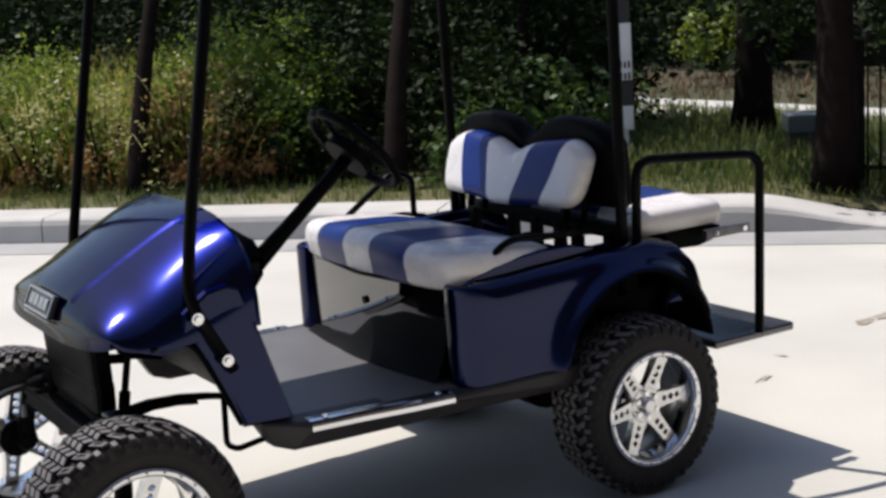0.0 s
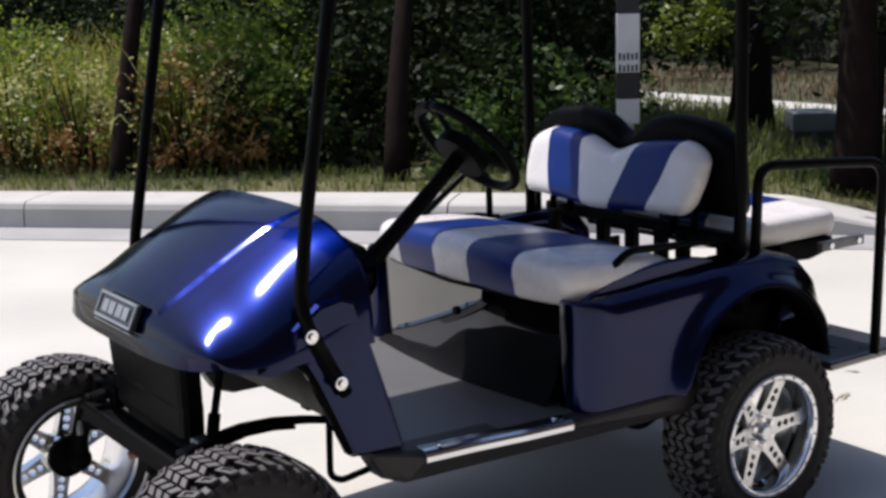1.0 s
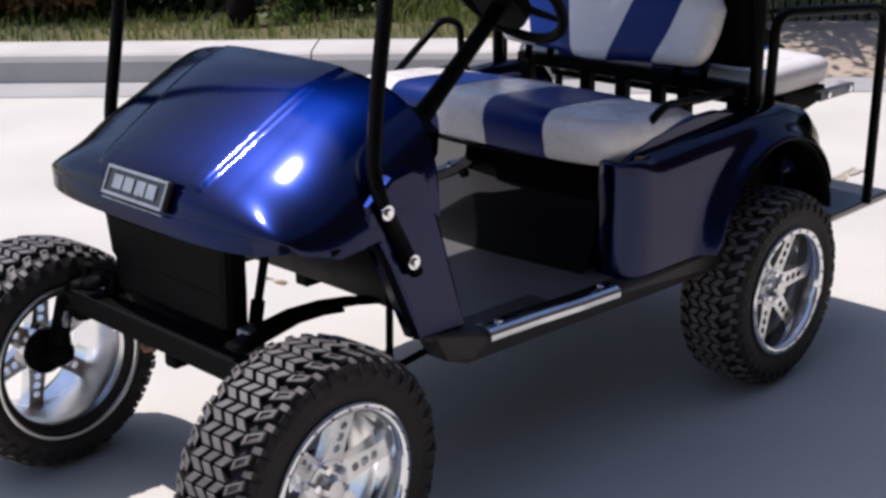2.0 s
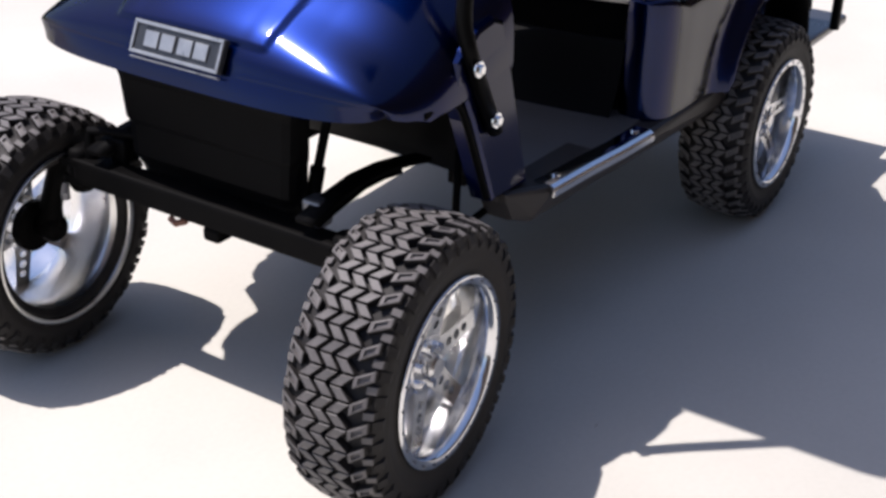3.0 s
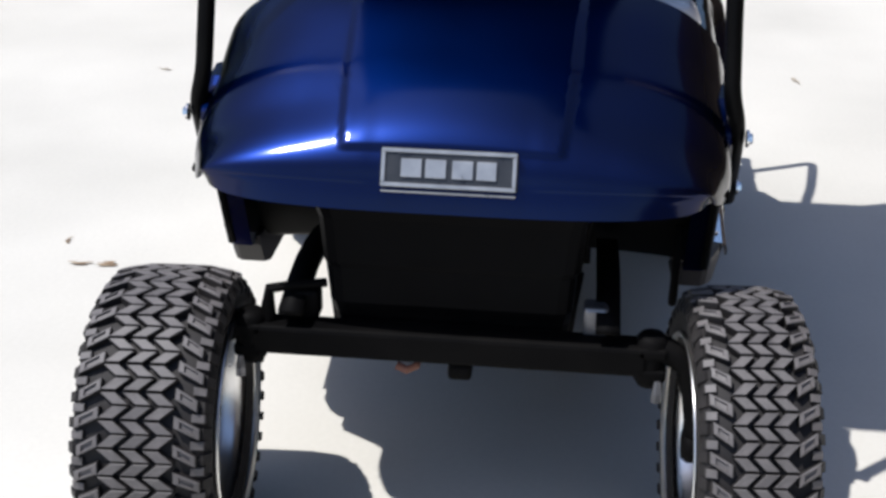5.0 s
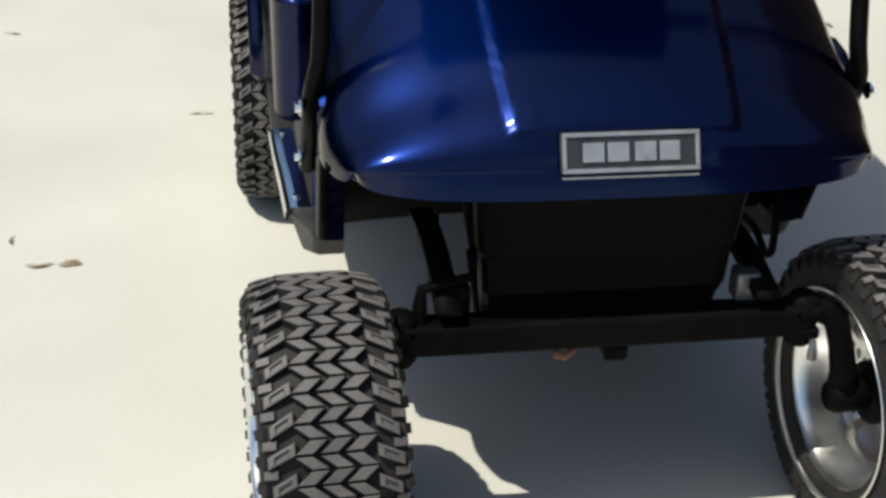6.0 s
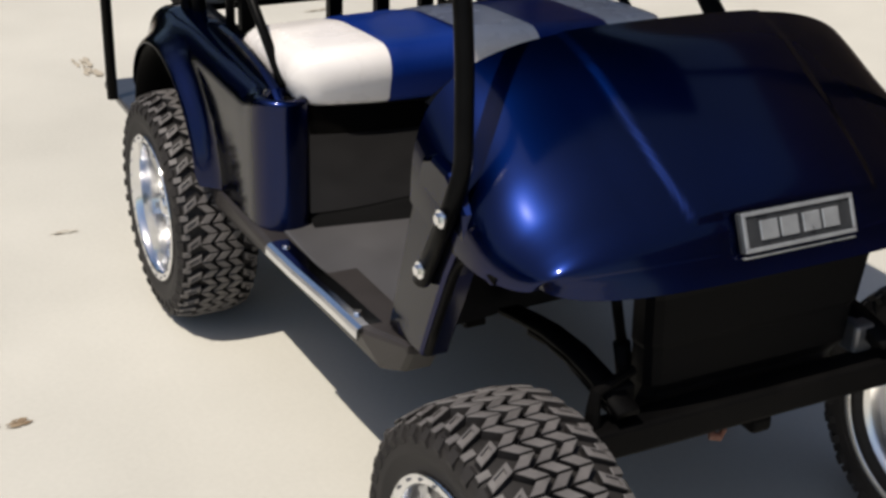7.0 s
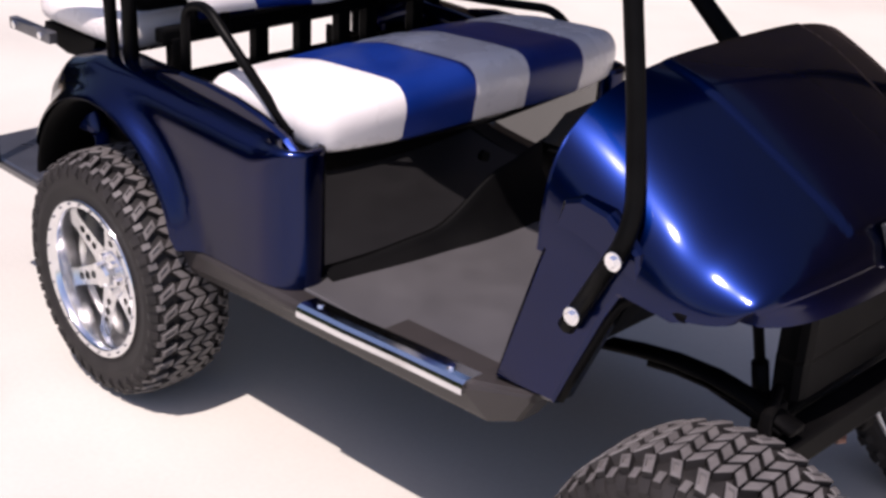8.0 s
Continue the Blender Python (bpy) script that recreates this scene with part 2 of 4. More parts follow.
def cushion(xs, ys, zs, r, shape=None, colour=None):
    """A rounded cushion on the given cuts; shape moves its points, colour picks a face's material by its place before shaping."""
    bm = bmesh.new()
    lo, hi = Vector((xs[0], ys[0], zs[0])), Vector((xs[-1], ys[-1], zs[-1]))
    verts = {}

    def vert(p):
        key = tuple(round(c, 5) for c in p)
        if key not in verts:
            verts[key] = bm.verts.new(p)
        return verts[key]

    for axis in range(3):
        cuts = [xs, ys, zs]
        u, w = [a for a in range(3) if a != axis]
        for end in (0, -1):
            for i in range(len(cuts[u]) - 1):
                for j in range(len(cuts[w]) - 1):
                    quad = []
                    for di, dj in ((0, 0), (1, 0), (1, 1), (0, 1)):
                        p = [0, 0, 0]
                        p[axis], p[u], p[w] = cuts[axis][end], cuts[u][i + di], cuts[w][j + dj]
                        quad.append(vert(p))
                    f = bm.faces.new(quad)
                    f.smooth = True
                    if colour:
                        f.material_index = colour(f.calc_center_median())
    bmesh.ops.recalc_face_normals(bm, faces=bm.faces)
    for v in bm.verts:
        p = v.co.copy()
        c = Vector([min(max(p[k], lo[k] + r), hi[k] - r) for k in range(3)])
        d = p - c
        if d.length > 1e-6:
            v.co = c + d.normalized() * r
        if shape:
            v.co = shape(v.co.copy(), p)
    return bm


def smoothstep(a, b, x):
    t = min(1, max(0, (x - a) / (b - a)))
    return t * t * (3 - 2 * t)


def cuts(lo, hi, n, extra=()):
    vals = [lo + (hi - lo) * i / n for i in range(n + 1)] + list(extra)
    vals.sort()
    out = [vals[0]]
    for v in vals[1:]:
        if v - out[-1] > 0.004:
            out.append(v)
        elif v in extra:
            out[-1] = v
    return out


def stuff_mesh(name, verts, faces, material, label, category, smooth=False):
    me = bpy.data.meshes.new(name)
    me.from_pydata(verts, [], faces)
    me.materials.append(material)
    if smooth:
        me.shade_smooth()
    return tagged(new(name, me), label, category, kind="stuff")


# ---- ground, kerb, verge ----
K0, KD, KN = Vector((0.05, -6.0, 0)), Vector((-0.685, 0.729, 0)), Vector((-0.729, -0.685, 0))


def kerb_place(s, o, z=0.0):
    """A place s metres along the kerb and o metres behind its face."""
    p = K0 + KD * s + KN * o
    return Vector((p.x, p.y, z))


def sheet(name, s0, s1, ns, o0, o1, no, height, material, label, category):
    bm = bmesh.new()
    rows = [[bm.verts.new(kerb_place(s0 + (s1 - s0) * i / ns, o0 + (o1 - o0) * j / no, height(s0 + (s1 - s0) * i / ns, o0 + (o1 - o0) * j / no))) for j in range(no + 1)] for i in range(ns + 1)]
    grid_faces(bm, rows)
    bmesh.ops.recalc_face_normals(bm, faces=bm.faces)
    return tagged(part(name, bm, material, smooth=True), label, category, kind="structure")


bm = bmesh.new()
half = [-900, -200, -60, -20, -8, -3, 0, 3, 8, 20, 60, 200, 900]
grid_faces(bm, [[bm.verts.new((x, y, 0)) for y in half] for x in half], flip=True)
tagged(part("ground", bm, M["concrete"]), "pale sun-bleached concrete yard with faint stains", "ground", kind="structure")

GAP0, GAP1 = 6.0, 12.5      # the driveway's mouth


def kerb_run(name, s0, s1, dip=0.0):
    bm = bmesh.new()
    section = [(0.0, 0.0), (0.012, 0.13), (0.028, 0.165), (0.055, 0.18), (0.26, 0.184), (0.48, 0.18), (0.48, 0.0)]
    step, s, rows = 3.0, s0, []
    while s < s1 - 0.01:
        e = min(s + step, s1)
        ends = [s + 0.006, e - 0.006] if e < s1 or dip <= 0 else [s + 0.006] + [e - dip + dip * k / 6 for k in range(6)] + [e - 0.006]
        rows = [[bm.verts.new(kerb_place(q, o, z * (1 - 0.85 * smoothstep(s1 - dip, s1, q) if dip > 0 else 1))) for o, z in section] for q in ends]
        grid_faces(bm, rows, wrap=True)
        bm.faces.new(rows[0])
        bm.faces.new(rows[-1][::-1])
        s = e
    bmesh.ops.recalc_face_normals(bm, faces=bm.faces)
    return tagged(part(name, bm, M["kerb"]), "broad pale concrete kerb with rounded edge", "kerb", kind="structure")


kerb_run("kerb_1", -33.0, GAP0, 1.0)
kerb_run("kerb_2", GAP1, 40.0)
sheet("gutter", -33, 40, 40, -0.42, 0.0, 2, lambda s, o: 0.004, M["gutter"], "grey concrete gutter strip along the kerb", "gutter")
sheet("driveway_apron", GAP0, GAP1, 12, 0.0, 1.36, 6, lambda s, o: 0.006 + min(o, 0.8) * 0.16, M["apron"], "tan concrete driveway apron", "driveway")


def land(s, o):
    return 0.165 * (1 - 0.85 * smoothstep(GAP0 - 1.0, GAP0, s)) + 0.05 * noise.noise(Vector((s * 0.6, o * 0.6, 3))) * min(1, max(0, o - 0.9)) - 0.03 * min(7, max(0, o - 2))


sheet("verge", -40, GAP0, 60, 0.48, 40, 40, land, M["soil"], "grassy soil verge behind the kerb", "ground")
sheet("side_verge", GAP0, 60, 20, 1.362, 40, 24, lambda s, o: max(0.13 - 0.03 * min(7, max(0, o - 2)), -0.08), M["field"], "grassy ground behind the fence", "ground")
bm = bmesh.new()
grid_faces(bm, [[bm.verts.new((x, y, 0.02 + 0.02 * noise.noise(Vector((x, y, 0)) * 0.3))) for y in range(-40, 14, 3)] for x in (-40, -30, -22, -16, -12.5, -9.75)], flip=True)
tagged(part("far_field", bm, M["field"]), "dry tan and green field beyond the far road", "field", kind="structure")
bm = bmesh.new()
box(bm, (-9.7, -40, -0.2), (-9.1, 12, 0.035), 0.01)
tagged(part("far_road", bm, M["kerb"]), "pale strip of a far road", "road", kind="structure")

# unseen plain wall added to darken reflections, closing the side away from the road
bm = bmesh.new()
box(bm, (-16.0, 6.0, -0.2), (16.0, 6.25, 7.4), 0.01)
for k in range(1, 37):
    box(bm, (-15.99, 5.982, k * 0.2 - 0.19), (15.99, 6.01, k * 0.2), 0.004, 1)
tagged(part("reflection_wall", bm, M["cladding"]), "unseen tall boarded wall added to darken reflections", "wall", kind="structure")


# stains on the concrete
def stain(name, x, y, size, seed, label, material="stain", along=0.0):
    rnd = random.Random(seed)
    bm = bmesh.new()
    for k in range(11):
        u, w = rnd.uniform(-1, 1) * size, rnd.uniform(-0.25, 0.25) * size
        cx, cy = x + u * math.cos(along) - w * math.sin(along), y + u * math.sin(along) + w * math.cos(along)
        r = size * rnd.uniform(0.2, 0.5)
        ring = []
        for a in range(14):
            p, q = math.cos(a * math.tau / 14) * r * rnd.uniform(0.6, 1.2), math.sin(a * math.tau / 14) * r * rnd.uniform(0.12, 0.4)
            ring.append(bm.verts.new((cx + p * math.cos(along) - q * math.sin(along), cy + p * math.sin(along) + q * math.cos(along), 0.003 + 0.0004 * k)))
        bm.faces.new(ring)
    return tagged(part(name, bm, M[material]), label, "stain", kind="structure")


stain("stain_1", 0.43, -1.145, 0.06, 3, "rust-brown dried stain on the concrete", along=1.7)
stain("stain_2", 0.27, -1.27, 0.02, 5, "small brown speck on the concrete")
stain("stain_3", -2.23, -0.34, 0.12, 7, "faint tan stain on the concrete", "faint_stain")
for n, (x, y, size, turn) in enumerate(((-1.167, -0.006, 0.05, 0.4), (-1.458, -0.198, 0.03, 2.0), (-1.473, -1.503, 0.035, 1.2), (-0.60, -0.78, 0.035, 1.6), (-1.70, 1.131, 0.04, 0.2), (-2.743, 0.898, 0.05, 1.5), (1.23, 0.754, 0.006, 0.0))):
    stain("stain_%d" % (n + 5), x, y, size, n + 40, "faint grey-brown mark on the concrete", "faint_stain" if n < 6 else "stain", turn)
stain("stain_4", -1.35, 1.75, 0.04, 9, "small brown stain on the concrete")


# ---- the golf cart ----
cart = tagged(new("golf_cart"), "lifted blue golf cart with striped white seats and chunky tyres", "golf cart")


def mirrored(bm):
    for v in bm.verts:
        v.co.y = -v.co.y
    bmesh.ops.reverse_faces(bm, faces=bm.faces)
    return bm


def curve_at(table, v):
    """A smooth value between the rows of a table, all columns."""
    n = len(table) - 1
    f = min(max(v, 0), 1) * n
    i = min(int(f), n - 1)
    t = f - i
    p0, p1, p2, p3 = table[max(i - 1, 0)], table[i], table[i + 1], table[min(i + 2, n)]
    return [0.5 * (2 * b + (c - a) * t + (2 * a - 5 * b + 4 * c - d) * t * t + (3 * b - a - 3 * c + d) * t ** 3) for a, b, c, d in zip(p0, p1, p2, p3)]


# centre x, centre z, edge x, edge half-width, edge z, squareness
HOOD = [
    (1.233, 1.058, 1.225, 0.500, 0.776, 3.4),
    (1.330, 1.032, 1.345, 0.502, 0.760, 2.70),
    (1.450, 0.966, 1.468, 0.499, 0.748, 2.55),
    (1.537, 0.914, 1.540, 0.482, 0.749, 2.30),
    (1.602, 0.869, 1.583, 0.466, 0.757, 2.40),
    (1.639, 0.829, 1.596, 0.454, 0.766, 2.75),
    (1.653, 0.797, 1.588, 0.450, 0.770, 3.0),
    (1.664, 0.772, 1.572, 0.450, 0.768, 3.0),
    (1.672, 0.747, 1.550, 0.448, 0.764, 3.3),
]


def hood_point(u, v, lift=0.0):
    cx, cz, ex, ey, ez, n = curve_at(HOOD, v)
    a = u * math.pi / 2
    s = math.copysign(abs(math.sin(a)) ** (2 / n), a) if a else 0.0
    c = max(0.0, math.cos(a)) ** (2 / n)
    y = ey * s
    # raised middle panel and the step across the nose
    half_panel = 0.215 - 0.05 * v
    up = 0.0045 * smoothstep(half_panel + 0.009, half_panel, abs(y)) * smoothstep(0.585, 0.55, v)
    up += 0.010 * (max(0.0, 1 - (y / 0.28) ** 2) ** 1.5 - 0.5) * smoothstep(1.0, 0.30, v) * smoothstep(0.0, 0.25, v)
    cheek = 0.0010 * smoothstep(0.80, 0.775, v + 0.10 * abs(y)) * smoothstep(0.13, 0.16, abs(y)) * smoothstep(0.3, 0.6, v)
    return Vector((ex + (cx - ex) * c + (up + cheek + lift) * 0.6, y, ez + (cz - ez) * c + (up + cheek + lift) * 0.8))


bm = bmesh.new()
NU, NV = 180, 128
outer = [[bm.verts.new(hood_point(2 * (i / NU) - 1, j / NV)) for i in range(NU + 1)] for j in range(NV + 1)]
grid_faces(bm, outer, flip=True)
inner = [[bm.verts.new(v.co + Vector((-0.018, -0.012 * (1 if v.co.y > 0 else -1), dz))) for v in (row[::6])] for row, dz in ((outer[0], -0.016), (outer[40], -0.016), (outer[80], -0.014), (outer[104], -0.006), (outer[NV], 0.003))]
grid_faces(bm, inner)
front_cowl = part("front_cowl", bm, M["paint"], cart, "glossy metallic blue front cowl with a raised middle panel", smooth=True)

# badge on the nose
def badge_frame():
    o = hood_point(0, 0.665)
    d = (hood_point(0, 0.60) - hood_point(0, 0.74)).normalized()
    nrm = Vector((d.z, 0, -d.x))
    if nrm.x < 0:
        nrm = -nrm
    return o + nrm * 0.006, d, nrm


BO, BUP, BN = badge_frame()


def badge_box(bm, y0, y1, u0, u1, h0, h1, bevel=0.001):
    made = box(bm, (h0, y0, u0), (h1, y1, u1), bevel, 1)
    for v in made:
        p = v.co
        v.co = BO + Vector((0, 1, 0)) * p.y + BUP * p.z + BN * p.x


bm = bmesh.new()
badge_box(bm, -0.118, 0.118, -0.034, 0.034, -0.006, 0.008, 0.003)
badge = part("badge", bm, M["badge_dark"], cart, "silver-framed nameplate on the nose")
bm = bmesh.new()
for y0, y1, u0, u1 in ((-0.116, 0.116, 0.026, 0.033), (-0.116, 0.116, -0.033, -0.026), (-0.116, -0.109, -0.0255, 0.0255), (0.109, 0.116, -0.0255, 0.0255)):
    badge_box(bm, y0, y1, u0, u1, 0.0085, 0.012)
part("badge_rim", bm, M["badge_silver"], badge)
bm = bmesh.new()
badge_box(bm, -0.116, 0.116, -0.0425, -0.0388, -0.004, 0.007, 0.0015)
part("badge_ledge", bm, M["badge_silver"], badge, "thin bright ledge below the nameplate")
for k, (y0, y1) in enumerate(((-0.082, -0.046), (-0.040, -0.004), (0.006, 0.042), (0.048, 0.082))):
    bm = bmesh.new()
    badge_box(bm, y0, y1, -0.016, 0.016, 0.0085, 0.012)
    part("letter_bar", bm, M["badge_silver"], badge)

# cowl legs down to the sills
LEG = [(1.138, 0.484), (1.283, 0.488), (1.325, 0.584), (1.372, 0.690), (1.398, 0.738), (1.44, 0.762), (1.43, 0.83), (1.36, 0.88), (1.30, 0.89), (1.262, 0.875), (1.215, 0.745), (1.170, 0.60)]
for side in (1, -1):
    bm = bmesh.new()
    plate(bm, LEG, 0.446, 0.500, ((0.7, 0.0), (0.92, 0.004), (1.0, 0.012)))
    part("cowl_leg", bm if side > 0 else mirrored(bm), M["paint"], cart, "dark blue cowl side leg")
    # wheel arch lip in front
    bm = bmesh.new()
    tube(bm, [(1.29, 0.488, 0.50), (1.33, 0.488, 0.59), (1.375, 0.488, 0.69), (1.40, 0.488, 0.735), (1.45, 0.486, 0.762), (1.52, 0.485, 0.748)], 0.008, 8, 0.03)
    part("arch_lip", bm if side > 0 else mirrored(bm), M["black_plastic"], cart, smooth=True)

# dash and inner cowl wall
bm = bmesh.new()
rows = []
for x, z, h in ((1.262, 1.040, 0.44), (1.20, 1.03, 0.445), (1.165, 0.985, 0.446), (1.17, 0.90, 0.446), (1.25, 0.80, 0.446), (1.235, 0.62, 0.446), (1.17, 0.50, 0.446), (1.10, 0.464, 0.446)):
    row = []
    for i in range(17):
        y = h * (i / 8 - 1)
        crown = 0.77 + 0.280 * max(0.0, 1 - (abs(y) / 0.50) ** 3.0) ** (1 / 3.0)
        row.append(bm.verts.new((x, y, min(z - 0.015 * (abs(i - 8) / 8) ** 3, crown - 0.022))))
    rows.append(row)
grid_faces(bm, rows)
rows = [[bm.verts.new(v.co + Vector((0.012, 0, -0.012))) for v in r] for r in rows]
grid_faces(bm, rows, flip=True)
part("dashboard", bm, M["black_plastic"], cart, "black moulded dashboard and bulkhead", smooth=True)

# sills, floor, mat
for side in (1, -1):
    bm = bmesh.new()
    sill = [(0.10, 0.388), (1.15, 0.396), (1.205, 0.416), (1.238, 0.470), (1.240, 0.492), (1.10, 0.474), (0.70, 0.462), (0.10, 0.462)]
    plate(bm, sill, 0.44, 0.545, ((0.85, 0.0), (0.96, 0.005), (1.0, 0.014)))
    for v in bm.verts:
        if v.co.y > 0.5:
            v.co.y += 0.025 * smoothstep(1.2, 0.6, v.co.x) - 0.038 * smoothstep(1.08, 1.20, v.co.x)
    part("sill", bm if side > 0 else mirrored(bm), M["side_wall"], cart, "dark brown-grey moulded rocker sill")
    bm = bmesh.new()
    rows = []
    for x in (0.662, 0.80, 0.95, 1.112):
        y = 0.570 - 0.024 * smoothstep(0.6, 1.2, x)
        z = 0.010 * smoothstep(0.66, 1.11, x)
        rows.append([bm.verts.new((x, y + dy, z + zz)) for dy, zz in ((-0.048, 0.464), (-0.048, 0.4685), (-0.02, 0.4695), (-0.006, 0.468), (0.003, 0.463), (0.006, 0.455), (0.006, 0.442), (0.003, 0.439), (0.0005, 0.442), (-0.004, 0.460))])
    grid_faces(bm, rows, wrap=True)
    bm.faces.new(rows[0])
    bm.faces.new(rows[-1][::-1])
    bmesh.ops.recalc_face_normals(bm, faces=bm.faces)
    strip = part("sill_strip", bm if side > 0 else mirrored(bm), M["polished"], cart, "polished aluminium sill strip")
    for x, y in ((0.70, 0.541), (1.06, 0.528)):
        bm = bmesh.new()
        disc(bm, (x, y * side, 0.4685 + 0.010 * smoothstep(0.66, 1.11, x)), (0, 0, 1), 0.009, 0.006, 12)
        part("screw", bm, M["chrome"], strip)

bm = bmesh.new()
box(bm, (0.50, -0.47, 0.425), (1.06, 0.47, 0.450), 0.004)
part("floorboard", bm, M["black_plastic"], cart)
bm = bmesh.new()
box(bm, (0.545, -0.512, 0.4505), (1.105, 0.512, 0.4665), 0.004)
part("floor_mat", bm, M["mat"], cart, "grey rubber floor mat")

# seat box front panel
bm = bmesh.new()
rows = []
for z, x in ((0.455, 0.618), (0.50, 0.619), (0.59, 0.621), (0.64, 0.622), (0.70, 0.623), (0.742, 0.624)):
    rows.append([bm.verts.new((x - 0.030 * (y / 0.435) ** 2, y, z)) for y in [-0.445 + 0.89 * i / 24 for i in range(25)]])
grid_faces(bm, rows, flip=True)
back = [[bm.verts.new(v.co + Vector((-0.02, 0, 0))) for v in r] for r in rows]
grid_faces(bm, back)
kick = part("kick_panel", bm, M["gloss_panel"], cart, "glossy black panel below the front seat", smooth=True)
bm = bmesh.new()
disc(bm, (0.624, 0.0, 0.648), (1, 0, 0), 0.013, 0.006, 14)
part("key_slot", bm, M["black_plastic"], kick)
# matt strip along the panel's foot in place of a dark reflection,
# higher towards the driver
bm = bmesh.new()
rows = []
for i in range(33):
    y = -0.445 + 0.89 * i / 32
    top = 0.484 + 0.018 * smoothstep(-0.40, -0.14, y) + 0.105 * smoothstep(-0.16, 0.08, y) + 0.040 * smoothstep(0.06, 0.25, y)
    back_x = 0.6205 - 0.030 * (y / 0.435) ** 2
    rows.append([bm.verts.new((back_x + dx, y, 0.460 + (top - 0.460) * k)) for dx, k in ((-0.01, 1.0), (0.003, 1.0), (0.006, 0.96), (0.012, 0.75), (0.026, 0.4), (0.050, 0.12), (0.066, 0.0))])
grid_faces(bm, rows)
bmesh.ops.recalc_face_normals(bm, faces=bm.faces)
part("toe_reflection_strip", bm, M["toe_black"], cart, "matt black strip in place of a dark reflection at the seat box foot", smooth=True)

# rear body: one lofted shell a side, with the wheel arch and its lip, and the deck between
PLAN = [(-0.345, 0.44), (-0.352, 0.50), (-0.335, 0.545), (-0.29, 0.563), (-0.20, 0.57), (-0.10, 0.57), (0.0, 0.57), (0.10, 0.57), (0.20, 0.568), (0.30, 0.565), (0.39, 0.562), (0.48, 0.560),
        (0.545, 0.556), (0.588, 0.540), (0.612, 0.510), (0.614, 0.478), (0.604, 0.452), (0.586, 0.438)]
AX, AZ, AR = -0.028, 0.420, 0.302


def plan_curve(n):
    pts = [curve_at(PLAN, k / n) for k in range(n + 1)]
    return [Vector((p[0], p[1])) for p in pts]


def shoulder(x):
    table = [(-0.352, 0.560), (-0.33, 0.64), (-0.29, 0.725), (-0.22, 0.778), (-0.12, 0.797), (0.02, 0.795), (0.25, 0.782), (0.45, 0.772), (0.60, 0.765), (0.73, 0.760)]
    for (xa, za), (xb, zb) in zip(table, table[1:]):
        if xa <= x <= xb:
            return za + (zb - za) * smoothstep(xa, xb, x) * 0.5 + (zb - za) * (x - xa) / (xb - xa) * 0.5
    return 0.560 if x < 0 else 0.760


for side in (1, -1):
    bm = bmesh.new()
    rows, P2 = [], plan_curve(110)
    for i, p in enumerate(P2):
        t = (P2[min(i + 1, 110)] - P2[max(i - 1, 0)]).normalized()
        nrm = Vector((-t.y, t.x))                 # outward along the way from tail to front
        front = smoothstep(0.48, 0.59, p.x)
        zs = shoulder(p.x)
        inside = AR ** 2 - (p.x - AX) ** 2
        zb = 0.462
        if inside > 0 and p.y > 0.50 and p.x < 0.4:
            zb = max(0.462, AZ + math.sqrt(inside))
        r = (0.055 - 0.042 * front) * min(1, (zs - zb) / 0.075)
        row = []
        prof = []
        for k in range(9):
            prof.append((0.0, zb + (zs - r - zb) * (k / 8) ** 1.3))
        for k in range(1, 7):
            a = k / 6 * math.pi / 2
            prof.append((-r * (1 - math.cos(a)), zs - r + r * math.sin(a)))
        deep = 0.075 * (1 - front) + 0.002
        prof += [(-r - deep * 0.5, zs + 0.006 * (1 - front)), (-r - deep, zs - 0.002), (-r - deep - 0.004, zs - 0.07)]
        for off, z in prof:
            # the lip swells out round the arch
            d = math.hypot(p.x - AX, z - AZ) - AR
            swell = 0.045 * math.exp(-(d / 0.030) ** 2) * smoothstep(0.50, 0.55, p.y) * smoothstep(0.40, 0.30, p.x) * smoothstep(-0.34, -0.30, p.x) if off == 0.0 or d < 0.06 else 0.0
            q = p + nrm * (off + swell)
            row.append(bm.verts.new((q.x, q.y, z)))
        rows.append(row)
    grid_faces(bm, rows)
    bmesh.ops.recalc_face_normals(bm, faces=bm.faces)
    ob = part("fender", bm if side > 0 else mirrored(bm), M["paint"], cart, "dark blue rear fender and flank with a swelling wheel arch", smooth=True)
    # inner liner of the arch
    bm = bmesh.new()
    rows = []
    for k in range(25):
        a = math.radians(8 + 164 * k / 24)
        rows.append([bm.verts.new((AX + r * math.cos(a), y, AZ + r * math.sin(a))) for r, y in ((AR + 0.002, 0.600), (AR - 0.008, 0.598), (AR - 0.006, 0.55), (AR - 0.002, 0.34), (AR + 0.006, 0.34))])
    grid_faces(bm, rows)
    bmesh.ops.recalc_face_normals(bm, faces=bm.faces)
    part("arch_liner", bm if side > 0 else mirrored(bm), M["black_plastic"], cart, "black liner of the wheel arch", smooth=True)
    # black sheet added inside the wheel well so that the arch looks dark
    bm = bmesh.new()
    box(bm, (-0.325, 0.325, 0.43), (0.30, 0.340, 0.70), 0.004)
    part("arch_dark_sheet", bm if side > 0 else mirrored(bm), M["black_plastic"], cart)
    # side wall between the flank and the seat
    bm = bmesh.new()
    wall = [(0.58, 0.70), (0.575, 0.752), (0.54, 0.775), (0.46, 0.800), (0.37, 0.815), (0.27, 0.823), (0.17, 0.822), (0.08, 0.805), (0.06, 0.70)]
    plate(bm, wall, 0.492, 0.508, ((0.5, 0.0), (1.0, 0.006)))
